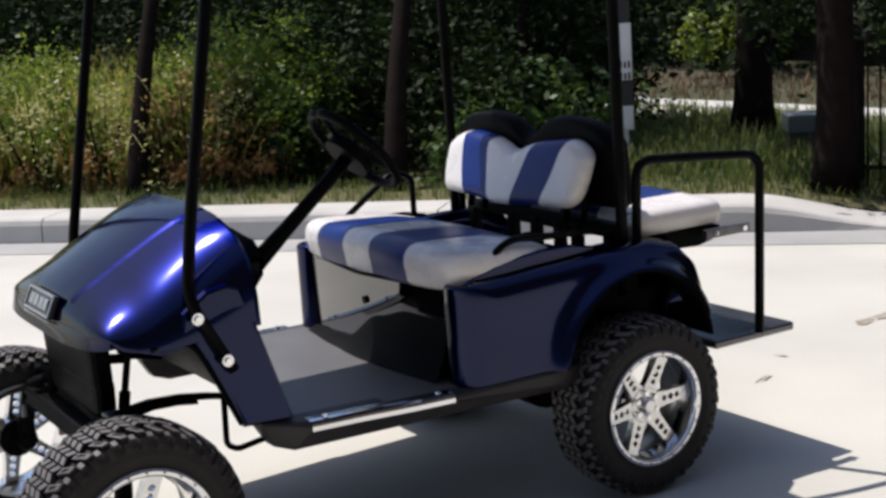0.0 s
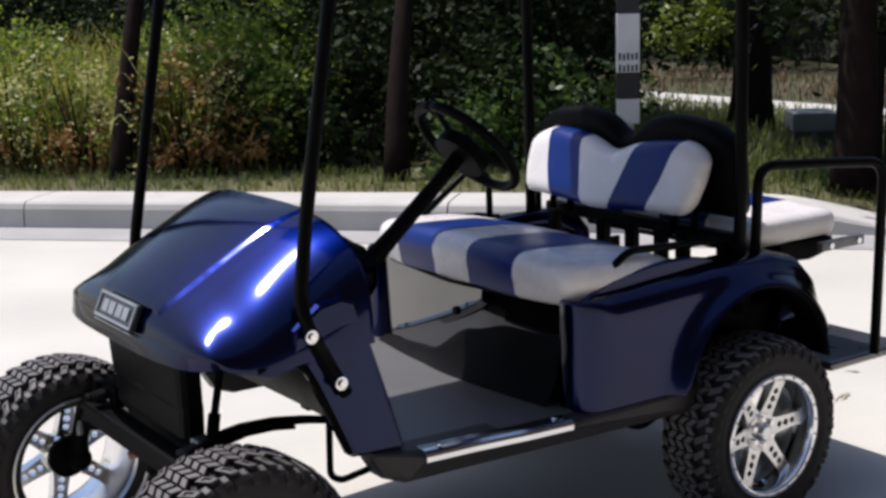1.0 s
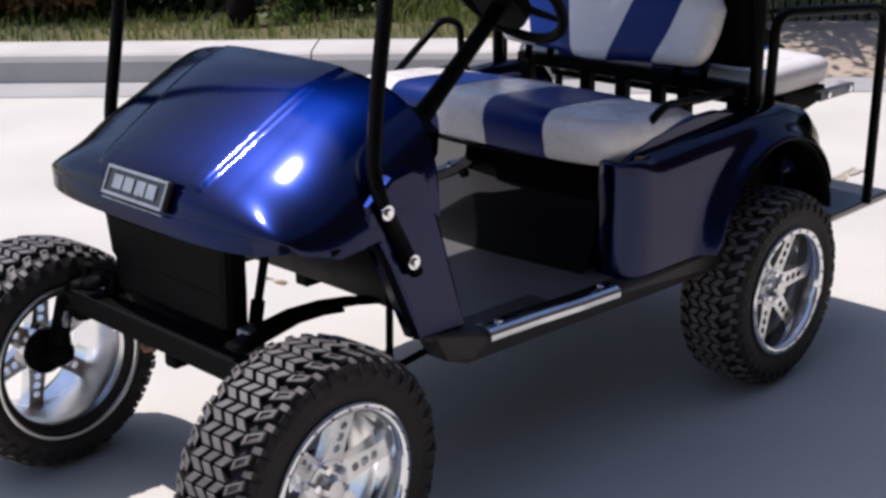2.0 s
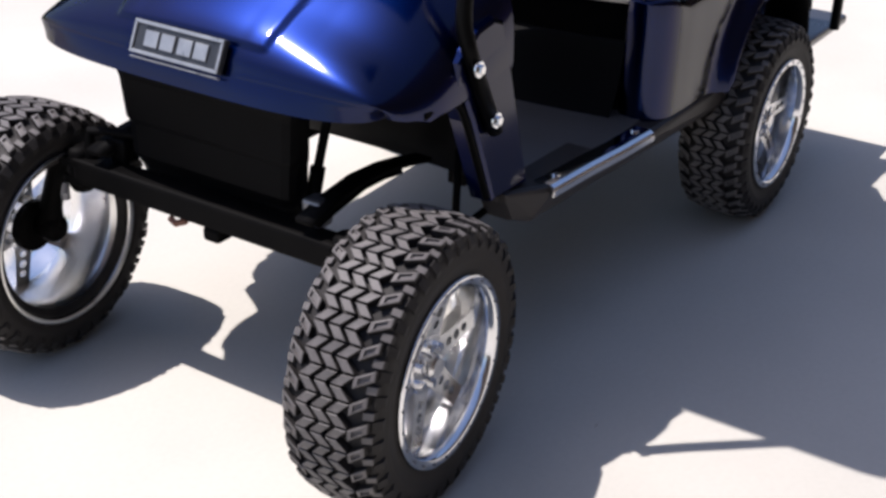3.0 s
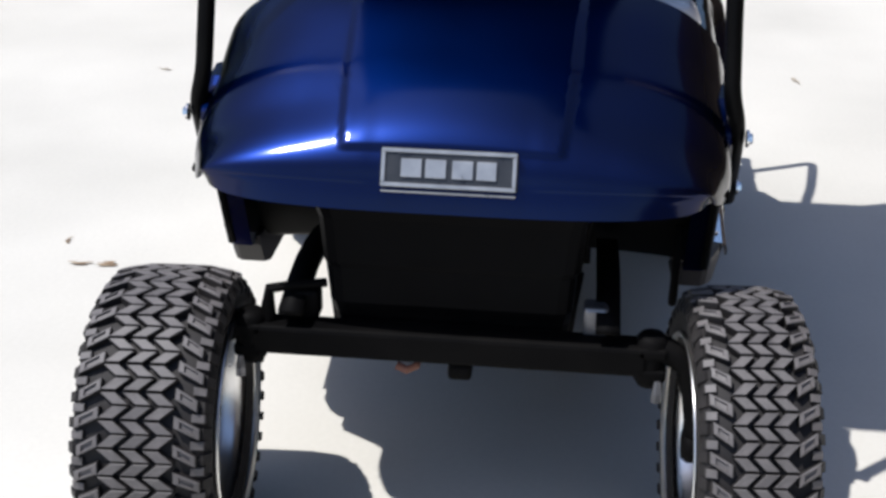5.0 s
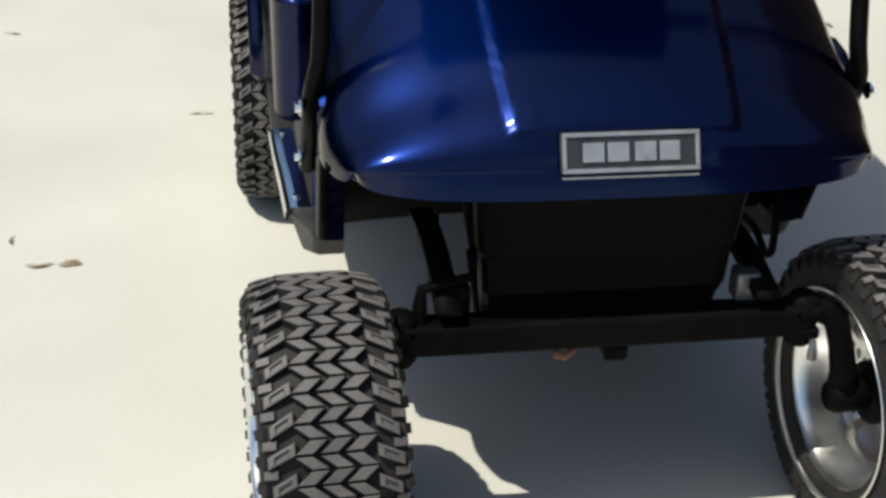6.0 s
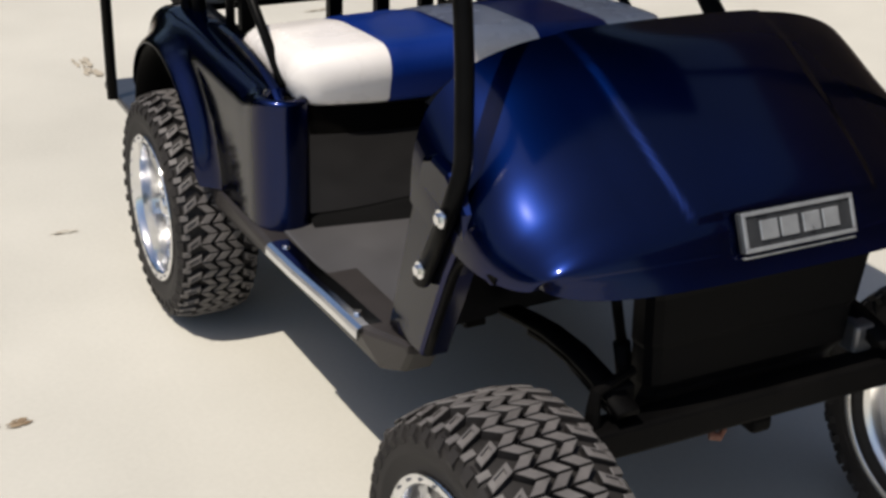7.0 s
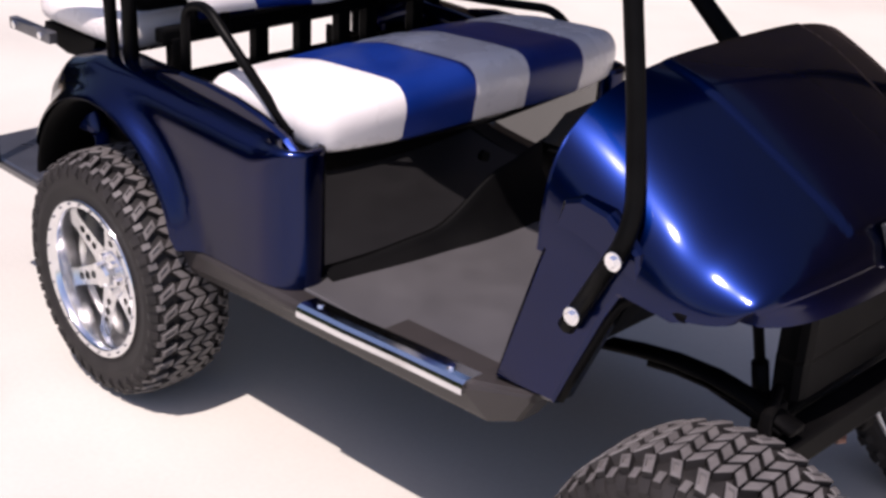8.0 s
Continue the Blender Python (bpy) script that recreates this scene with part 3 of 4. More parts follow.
    part("seat_side_wall", bm if side > 0 else mirrored(bm), M["paint"], cart, "dark blue moulded wall beside the seat", smooth=False)
bm = bmesh.new()
box(bm, (-0.335, -0.452, 0.53), (0.10, 0.452, 0.635), 0.02)
box(bm, (-0.15, -0.45, 0.60), (0.10, 0.45, 0.712), 0.01)
box(bm, (0.06, -0.425, 0.53), (0.572, 0.425, 0.732), 0.02)
box(bm, (0.06, -0.488, 0.53), (0.49, 0.488, 0.730), 0.02)
part("rear_deck", bm, M["black_plastic"], cart, "black deck under the seats")

# seats
def stripe_of(y):
    return 1 if 0.085 < abs(y) < 0.285 else 0


def seat_shape(co, p):
    x, y, z = co
    if z > 0.76:
        z += 0.022 * math.cos(min(1, abs(y) / 0.5) * math.pi / 2) * smoothstep(0.1, 0.4, x) + 0.012 * smoothstep(0.3, 0.6, x)
        z -= 0.010 * math.exp(-((abs(y) - 0.085) / 0.010) ** 2) * 0.3 + 0.010 * math.exp(-((abs(y) - 0.285) / 0.010) ** 2) * 0.3
    z -= 0.018 * smoothstep(0.38, 0.2, x)
    x -= (0.014 * (y / 0.5) ** 2 + 0.048 * (y / 0.5) ** 4) * smoothstep(0.3, 0.65, x)
    return Vector((x, y + 0.015, z))


bm = cushion(cuts(0.205, 0.655, 20), cuts(-0.490, 0.490, 36, (-0.285, -0.085, 0.085, 0.285)), cuts(0.735, 0.845, 8), 0.05, seat_shape, lambda c: stripe_of(c.y))
front_seat = part("seat_cushion", bm, [M["white_vinyl"], M["blue_vinyl"]], cart, "white vinyl bench seat with two blue stripes")
bm = bmesh.new()
tube(bm, [(0.24, -0.478, 0.742), (0.53, -0.476, 0.742), (0.598, -0.40, 0.742), (0.648, 0.0, 0.742), (0.598, 0.40, 0.742), (0.53, 0.476, 0.742), (0.24, 0.478, 0.742)], 0.006, 8, 0.05)
part("seat_piping", bm, M["black_plastic"], front_seat)


def back_colour(c):
    y = abs(c.y)
    return 1 if 0.10 < y < 0.265 else 0


def back_shape(co, p):
    x, y, z = co
    rel = (p.z - 1.01) / 0.11
    shift = 0.058 * rel * math.exp(-((abs(p.y) - 0.18) / 0.12) ** 2)
    y += shift * (1 if p.y > 0.02 else -1 if p.y < -0.02 else 0)
    y *= 1.0 - 0.05 * smoothstep(0.0, -1.0, rel)
    if rel > 0:
        z += rel * (0.022 * math.exp(-((abs(p.y) - 0.24) / 0.13) ** 2) - 0.042 * math.exp(-(p.y / 0.065) ** 2) - 0.03 * smoothstep(0.30, 0.43, abs(p.y)))
    else:
        z += rel * 0.02 * math.exp(-(p.y / 0.25) ** 2)
    x += -0.34 * (z - 1.01) + (0.012 * math.cos(p.y / 0.42 * math.pi / 2) if p.x > 0.02 else 0)
    return Vector((x, y, z))


bm = cushion(cuts(-0.035, 0.045, 6), cuts(-0.397, 0.397, 34, (-0.265, -0.10, 0.10, 0.265)), cuts(0.903, 1.098, 12), 0.038, back_shape, back_colour)
part("backrest", bm, [M["white_vinyl"], M["blue_vinyl"]], cart, "white vinyl front backrest with two blue stripes")


def rear_back_shape(co, p):
    x, y, z = co
    rel = (p.z - 1.0) / 0.17
    if rel > 0:
        z += rel * (0.02 * math.exp(-((abs(p.y) - 0.22) / 0.12) ** 2) - 0.065 * math.exp(-(p.y / 0.07) ** 2) - 0.04 * smoothstep(0.34, 0.46, abs(p.y)))
    x += 0.10 * (z - 1.02)
    return Vector((x, y, z))


bm = cushion(cuts(-0.145, -0.055, 6), cuts(-0.455, 0.455, 34), cuts(0.885, 1.165, 14), 0.042, rear_back_shape)
part("rear_backrest", bm, M["black_vinyl"], cart, "black vinyl rear backrest with a notched top")


def rear_seat_shape(co, p):
    x, y, z = co
    if z > 0.835:
        z += 0.012 * math.cos(min(1, abs(y) / 0.46) * math.pi / 2)
    return Vector((x, y, z))


bm = cushion(cuts(-0.515, -0.115, 16), cuts(-0.47, 0.47, 34, (-0.285, -0.085, 0.085, 0.285)), cuts(0.786, 0.874, 7), 0.038, rear_seat_shape, lambda c: stripe_of(c.y))
part("rear_seat_cushion", bm, [M["white_vinyl"], M["blue_vinyl"]], cart, "white vinyl rear seat with two blue stripes")
bm = bmesh.new()
plate(bm, [(-0.29, 0.730), (-0.40, 0.724), (-0.47, 0.738), (-0.505, 0.768), (-0.50, 0.7845), (-0.26, 0.7845)], -0.455, 0.455)
part("rear_seat_base", bm, M["black_plastic"], cart)


def bar(name, points, radius, material, bend=0.05, label="", parent=None, both=True, flat=1.0, sides=12):
    for side in ((1, -1) if both else (1,)):
        bm = bmesh.new()
        tube(bm, points, radius, sides, bend, flat)
        part(name, bm if side > 0 else mirrored(bm), M[material], parent or cart, label, smooth=True)


# struts, roof, rails
bar("front_strut", [(1.308, 0.514, 0.660), (1.402, 0.508, 0.842), (1.404, 0.492, 0.90), (1.376, 0.482, 1.07), (1.285, 0.478, 1.565), (1.245, 0.472, 1.80), (1.15, 0.44, 1.90)], 0.0165, "black_steel", 0.06, "black steel front roof strut")
for side in (1, -1):
    for x, z in ((1.400, 0.817), (1.328, 0.692)):
        bm = bmesh.new()
        disc(bm, (x, 0.527 * side, z), (0, side, 0), 0.0165, 0.004, 18)
        disc(bm, (x, 0.531 * side, z), (0, side, 0), 0.010, 0.007, 6)
        part("strut_bolt", bm, M["chrome"], cart, "bright steel bolt with washer")
bar("rear_strut", [(-0.050, 0.485, 0.62), (-0.052, 0.487, 1.0), (-0.048, 0.487, 1.45), (-0.040, 0.485, 1.80), (0.06, 0.47, 1.90)], 0.0185, "black_steel", 0.0, "black steel rear roof strut")
bm = cushion(cuts(0.0, 1.40, 20), cuts(-0.535, 0.535, 20), cuts(1.885, 1.935, 4), 0.024, lambda co, p: Vector((co.x, co.y * (1 - 0.06 * smoothstep(1.2, 1.42, co.x) ** 2), co.z + 0.04 * (1 - (co.y / 0.54) ** 2) * (1 - ((co.x - 0.70) / 0.72) ** 2))))
part("roof", bm, M["black_plastic"], cart, "dark moulded roof canopy")
bar("grab_rail", [(-0.095, 0.505, 0.76), (-0.10, 0.51, 1.052), (-0.30, 0.565, 1.045), (-0.535, 0.612, 1.030), (-0.515, 0.618, 0.436)], 0.0155, "black_steel", 0.06, "black tubular grab rail beside the rear seat")
for path in ([(0.520, -0.474, 0.770), (0.225, -0.470, 0.978), (0.145, -0.468, 0.955), (0.143, -0.468, 0.790)], [(0.545, 0.486, 0.765), (0.385, 0.486, 0.868), (0.20, 0.470, 0.852), (0.02, 0.45, 0.842)]):
    bm = bmesh.new()
    tube(bm, path, 0.0115, 12, 0.04)
    part("hip_restraint", bm, M["black_steel"], cart, "black tubular hip restraint", smooth=True)
for y in (-0.33, -0.24, 0.24, 0.33):
    bm = bmesh.new()
    tube(bm, [(-0.02, y, 0.835), (-0.03, y, 0.90), (-0.045, y, 1.06)], 0.012, 8)
    part("backrest_post", bm, M["black_steel"], cart, smooth=True)
bm = bmesh.new()
box(bm, (-0.088, -0.40, 0.814), (-0.046, 0.46, 0.850), 0.006)
part("seat_frame", bm, M["black_steel"], cart, "black steel frame behind the seats")
for y in (-0.36, -0.115, 0.022, 0.155, 0.25, 0.42):
    bm = bmesh.new()
    box(bm, (-0.075, y - 0.019, 0.60), (-0.040, y + 0.019, 0.828), 0.004)
    part("seat_support", bm, M["black_steel"], cart)
for side in (1, -1):
    bm = bmesh.new()
    box(bm, (-0.60, 0.49 * side - 0.012, 0.752), (-0.40, 0.49 * side + 0.012, 0.782), 0.003)
    arm = part("hinge_arm", bm, M["steel_grey"], cart, "bare steel hinge arm of the rear seat")
    for x in (-0.44, -0.57):
        bm = bmesh.new()
        disc(bm, (x, (0.49 + 0.012) * side, 0.767), (0, side, 0), 0.010, 0.006, 10)
        part("bolt", bm, M["chrome"], arm)

# foot platform
bm = bmesh.new()
box(bm, (-0.70, -0.60, 0.405), (-0.335, 0.60, 0.436), 0.010)
part("foot_platform", bm, M["platform"], cart, "dark ribbed rear foot platform")
for y in (-0.30, 0.30):
    bm = bmesh.new()
    box(bm, (-0.60, y - 0.02, 0.365), (0.10, y + 0.02, 0.405), 0.004)
    part("platform_bracket", bm, M["chassis"], cart)

# steering
bm = bmesh.new()
tube(bm, [(1.16, 0.30, 0.86), (1.02, 0.30, 0.975), (0.875, 0.30, 1.095), (0.815, 0.30, 1.15)], [0.030, 0.022, 0.020, 0.020], 12)
part("steering_column", bm, M["black_plastic"], cart, smooth=True)
bm = bmesh.new()
SN = Vector((-0.74, 0, 0.67)).normalized()
SU = Vector((0.67, 0, 0.74)).normalized()
SC = Vector((0.785, 0.30, 1.175))
ring = [SC + SU * math.cos(k * math.tau / 40) * 0.155 + Vector((0, 1, 0)) * math.sin(k * math.tau / 40) * 0.155 for k in range(41)]
tube(bm, ring, 0.0135, 10)
wheel_ring = part("steering_wheel", bm, M["black_plastic"], cart, "black steering wheel", smooth=True)
bm = bmesh.new()
for a in (0.5, 2.64, 4.71):
    e = SC + SU * math.cos(a + 1.57) * 0.150 + Vector((0, 1, 0)) * math.sin(a + 1.57) * 0.150
    tube(bm, [SC - SN * 0.02, SC * 0.5 + e * 0.5 - SN * 0.008, e], [0.022, 0.016, 0.010], 8, 0, 0.5)
disc(bm, SC - SN * 0.04, SN, 0.075, 0.04, 24)
part("spokes", bm, M["black_plastic"], wheel_ring, smooth=False)

# front running gear
bm = bmesh.new()
rows = []
for x, z, h in ((1.618, 0.765, 0.262), (1.606, 0.70, 0.243), (1.602, 0.612, 0.236), (1.598, 0.600, 0.230), (1.598, 0.530, 0.226), (1.578, 0.496, 0.222), (1.566, 0.455, 0.218)):
    plan = [(-0.048, -h), (-0.032, -h), (-0.016, -h + 0.002), (-0.004, -h + 0.012), (0.0, -h + 0.03), (0.0, 0.0), (0.0, h - 0.03), (-0.004, h - 0.012), (-0.016, h - 0.002), (-0.032, h), (-0.048, h)]
    rows.append([bm.verts.new((x + dx, y, z)) for dx, y in plan])
grid_faces(bm, rows, flip=True)
rows = [[bm.verts.new((v.co.x - 0.008, v.co.y * 0.97, v.co.z + 0.003)) for v in r] for r in rows]
grid_faces(bm, rows)
part("front_apron", bm, M["apron_plastic"], cart, "black plastic apron under the nose")
bm = bmesh.new()
box(bm, (1.578, -0.365, 0.432), (1.640, 0.365, 0.490), 0.008)
axle = part("front_axle", bm, M["chassis"], cart, "black steel front axle beam")
bm = bmesh.new()
box(bm, (1.575, 0.0, 0.392), (1.625, 0.045, 0.425), 0.008)
part("axle_bump", bm, M["chassis"], axle)
bm = bmesh.new()
tube(bm, [(1.60, -0.055, 0.432), (1.615, -0.058, 0.415), (1.625, -0.075, 0.410), (1.62, -0.095, 0.416)], 0.005, 8, 0, 1.6)
part("tow_tab", bm, M["rust"], axle, "small rust-brown tow tab")
for side in (1, -1):
    bm = bmesh.new()
    tube(bm, [(1.608, 0.350, 0.470), (1.608, 0.400, 0.476), (1.612, 0.440, 0.452), (1.620, 0.456, 0.395), (1.628, 0.466, 0.345), (1.632, 0.470, 0.300)], [0.026, 0.027, 0.025, 0.024, 0.026, 0.032], 12)
    part("spindle", bm if side > 0 else mirrored(bm), M["chassis"], cart, "black drop spindle", smooth=True)
    bm = bmesh.new()
    tube(bm, [(1.633, 0.440, 0.2935), (1.633, 0.452, 0.2935), (1.633, 0.520, 0.2935)], [0.026, 0.034, 0.030], 16)
    part("stub_axle", bm if side > 0 else mirrored(bm), M["chassis"], cart, smooth=True)
    bm = bmesh.new()
    tube(bm, [(1.608, 0.372, 0.405), (1.608, 0.372, 0.418), (1.608, 0.372, 0.498), (1.608, 0.372, 0.508)], [0.022, 0.030, 0.030, 0.022], 14)
    part("kingpin", bm if side > 0 else mirrored(bm), M["chassis"], cart, smooth=True)
    for z0, z1 in ((0.425, 0.448), (0.468, 0.490)):
        bm = bmesh.new()
        box(bm, (1.578, 0.345, z0), (1.640, 0.40, z1), 0.006)
        part("kingpin_bracket", bm if side > 0 else mirrored(bm), M["chassis"], cart)
    bm = bmesh.new()
    tube(bm, [(1.650, 0.385, 0.392), (1.650, 0.385, 0.408), (1.646, 0.385, 0.43)], [0.010, 0.010, 0.006], 6)
    part("kingpin_nut", bm if side > 0 else mirrored(bm), M["steel_grey"], cart, "bright steel nut under the spindle")
    bm = bmesh.new()
    for line, t in (([(1.23, 0.520), (1.30, 0.536), (1.38, 0.549), (1.47, 0.553), (1.55, 0.543), (1.64, 0.522)], 0.0055), ([(1.34, 0.530), (1.40, 0.539), (1.47, 0.541), (1.55, 0.531), (1.62, 0.514)], 0.005)):
        plate(bm, [(x, z + t) for x, z in line] + [(x, z - t) for x, z in line[::-1]], 0.268, 0.312)
    part("leaf_spring", bm if side > 0 else mirrored(bm), M["chassis"], cart, "black leaf spring", smooth=True)
    bm = bmesh.new()
    tube(bm, [(1.530, 0.212, 0.46), (1.517, 0.228, 0.58)], 0.016, 12)
    tube(bm, [(1.517, 0.228, 0.58), (1.495, 0.256, 0.76)], 0.010, 12)
    part("shock_absorber", bm if side > 0 else mirrored(bm), M["chassis"], cart, "black shock absorber", smooth=True)
    bm = bmesh.new()
    box(bm, (1.548, 0.245, 0.485), (1.595, 0.292, 0.545), 0.008)
    part("spring_plate", bm if side > 0 else mirrored(bm), M["steel_grey"] if side > 0 else M["chassis"], cart, "steel spring plate")
bm = bmesh.new()
tube(bm, [(1.606, -0.335, 0.455), (1.606, -0.338, 0.52), (1.604, -0.334, 0.552), (1.595, -0.30, 0.556), (1.565, -0.235, 0.552)], [0.016, 0.013, 0.011, 0.009, 0.009], 10)
part("steering_arm", bm, M["chassis"], cart, "black bent steering arm beside the axle")
bar("under_loop", [(1.31, 0.43, 0.60), (1.315, 0.43, 0.432), (1.285, 0.43, 0.412), (1.19, 0.44, 0.430), (1.10, 0.44, 0.42)], 0.0085, "chassis", 0.02, "thin dark steel loop under the floor", both=False)
for y in (-0.24, 0.24):
    bm = bmesh.new()
    box(bm, (-0.30, y - 0.025, 0.365), (1.02, y + 0.025, 0.424), 0.005)
    part("frame_rail", bm, M["chassis"], cart)

# rear running gear
bm = bmesh.new()
tube(bm, [(0, -0.42, 0.290), (0, 0.42, 0.290)], 0.036, 14)
disc(bm, (0, -0.05, 0.290), (0, 1, 0), 0.115, 0.20, 20)
part("rear_axle", bm, M["chassis"], cart, "black rear axle and differential")
bm = bmesh.new()
box(bm, (0.10, -0.30, 0.40), (0.55, 0.30, 0.60), 0.02)
part("battery_tray", bm, M["chassis"], cart)
for y in (-0.30, 0.30):
    bm = bmesh.new()
    tube(bm, [(0.36, y, 0.43), (0.0, y, 0.335), (-0.34, y, 0.42)], 0.013, 8, 0.2, 1.8)
    part("rear_leaf_spring", bm, M["chassis"], cart, smooth=True)


# ---- wheels ----
TR, TW = 0.290, 0.097          # tread radius, half width


PITCH = 37
STEP = math.tau / PITCH


def tread_ring(bm, corners, r, shrink):
    ca, cy = sum(c[0] for c in corners) / 4, sum(c[1] for c in corners) / 4
    out = []
    for a, y in corners:
        a2, y2 = ca + (a - ca) * shrink, cy + (y - cy) * shrink
        rr = r - 0.013 * (abs(y2) / TW) ** 4
        out.append(bm.verts.new((rr * math.cos(a2), y2, rr * math.sin(a2))))
    return out


def tread_piece(bm, corners, r0, r1, shrink=0.9, hollow=False):
    """A tread block over (angle, y) corners, from radius r0 to r1; hollow blocks have a sunk middle."""
    rows = [tread_ring(bm, corners, r0, 1.0), tread_ring(bm, corners, r1 - 0.0015, 0.97), tread_ring(bm, corners, r1, shrink)]
    if hollow:
        rows += [tread_ring(bm, corners, r1, 0.55), tread_ring(bm, corners, r1 - 0.005, 0.48)]
    made = grid_faces(bm, rows[1:], wrap=True) + [bm.faces.new(rows[-1])]
    grid_faces(bm, rows[:2], wrap=True)
    for f in made:
        f.material_index = 1


def chevrons(a0):
    """Three zig-zag ribs, each of two leaning blocks a pitch."""
    out = []
    for yc in (-0.033, 0.0, 0.033):
        for lo, hi, d in ((0.06, 0.50, -0.0105), (0.58, 1.00, 0.0105)):
            w, a, b = 0.0115, a0 + lo * STEP, a0 + hi * STEP
            out.append(([(a, yc + d - w), (a, yc + d + w), (b, yc - d + w), (b, yc - d - w)], 0.270, TR + 0.005, 0.86, False))
    return out


def lug(a0, s, odd):
    a = a0 + STEP * (0.30 if s > 0 else 0.55)
    tilt, reach = 0.42 * STEP, (0.091 if odd else 0.086)
    return [(a - STEP * 0.24, 0.0535 * s), (a + STEP * 0.20, 0.0535 * s), (a + STEP * 0.22 + tilt, reach * s), (a - STEP * 0.20 + tilt, reach * s)], 0.260, TR + 0.003, 0.9, True


def shoulder_piece(bm, a0, s):
    """The small knob and the lug on the shoulder."""
    a = a0 + STEP * (0.30 if s > 0 else 0.55) + 0.42 * STEP
    c = a + STEP * 0.42
    tread_piece(bm, [(c - STEP * 0.16, 0.077 * s), (c + STEP * 0.16, 0.077 * s), (c + STEP * 0.18, 0.096 * s), (c - STEP * 0.14, 0.096 * s)], 0.256, TR - 0.004, 0.85)
    b = [(0.268, 0.084), (0.272, 0.094), (0.254, 0.1045), (0.241, 0.1010)]
    lo = [bm.verts.new((r * math.cos(a - STEP * 0.2), y * s, r * math.sin(a - STEP * 0.2))) for r, y in b]
    hi = [bm.verts.new((r * math.cos(a + STEP * 0.2), y * s, r * math.sin(a + STEP * 0.2))) for r, y in b]
    for i in range(4):
        bm.faces.new((lo[i], lo[(i + 1) % 4], hi[(i + 1) % 4], hi[i]))
    bm.faces.new(lo[::-1])
    bm.faces.new(hi)


def tread_mesh(name, fill):
    bm = bmesh.new()
    fill(bm)
    bmesh.ops.recalc_face_normals(bm, faces=bm.faces)
    return mesh_of(name, bm, [M["rubber"], M["tread"]])


def casing_mesh():
    bm = bmesh.new()
    prof = [(0.176, 0.084), (0.187, 0.091), (0.192, 0.0955), (0.198, 0.0935), (0.204, 0.095), (0.222, 0.099), (0.226, 0.1005), (0.230, 0.0995), (0.240, 0.100), (0.256, 0.098), (0.268, 0.091), (0.273, 0.078), (0.276, 0.044)]
    revolve(bm, [(r, -y) for r, y in prof] + [(0.277, 0.0)] + prof[::-1], 72)
    bmesh.ops.recalc_face_normals(bm, faces=bm.faces)
    return mesh_of("tyre", bm, M["rubber"], True)


def fill_shoulders(bm):
    for k in range(PITCH):
        for s in (1, -1):
            shoulder_piece(bm, k * STEP, s)


def fill_tread(bm):
    for k in range(PITCH):
        for block in chevrons(k * STEP) + [lug(k * STEP, s, k % 2) for s in (1, -1)]:
            tread_piece(bm, *block)


CASING = casing_mesh()
SHOULDERS = tread_mesh("tread_shoulder", fill_shoulders)
WHOLE_TREAD = tread_mesh("tread", fill_tread)
CHEVRON = [tread_mesh("tread_block", lambda bm, q=q: tread_piece(bm, *q)) for q in chevrons(0.0)]
LUG = {(s, odd): tread_mesh("tread_lug", lambda bm, s=s, odd=odd: tread_piece(bm, *lug(0.0, s, odd))) for s in (1, -1) for odd in (0, 1)}


def barrel_mesh():
    bm = bmesh.new()
    revolve(bm, [(0.181, 0.092), (0.190, 0.095), (0.192, 0.0985), (0.189, 0.102), (0.175, 0.101), (0.171, 0.097), (0.168, 0.079), (0.165, 0.05), (0.163, 0.030)], 64)
    bmesh.ops.recalc_face_normals(bm, faces=bm.faces)
    return mesh_of("rim", bm, M["polished"], True)


def bowl_mesh():
    """The open inner side of the rim."""
    bm = bmesh.new()
    revolve(bm, [(0.163, 0.030), (0.160, 0.018), (0.158, 0.010), (0.162, -0.012), (0.168, -0.040), (0.171, -0.066), (0.177, -0.073), (0.187, -0.080), (0.197, -0.090), (0.205, -0.098), (0.208, -0.102), (0.206, -0.105), (0.198, -0.100)], 64)
    bmesh.ops.recalc_face_normals(bm, faces=bm.faces)
    bmesh.ops.reverse_faces(bm, faces=bm.faces)
    return mesh_of("rim_bowl", bm, M["bowl"], True)


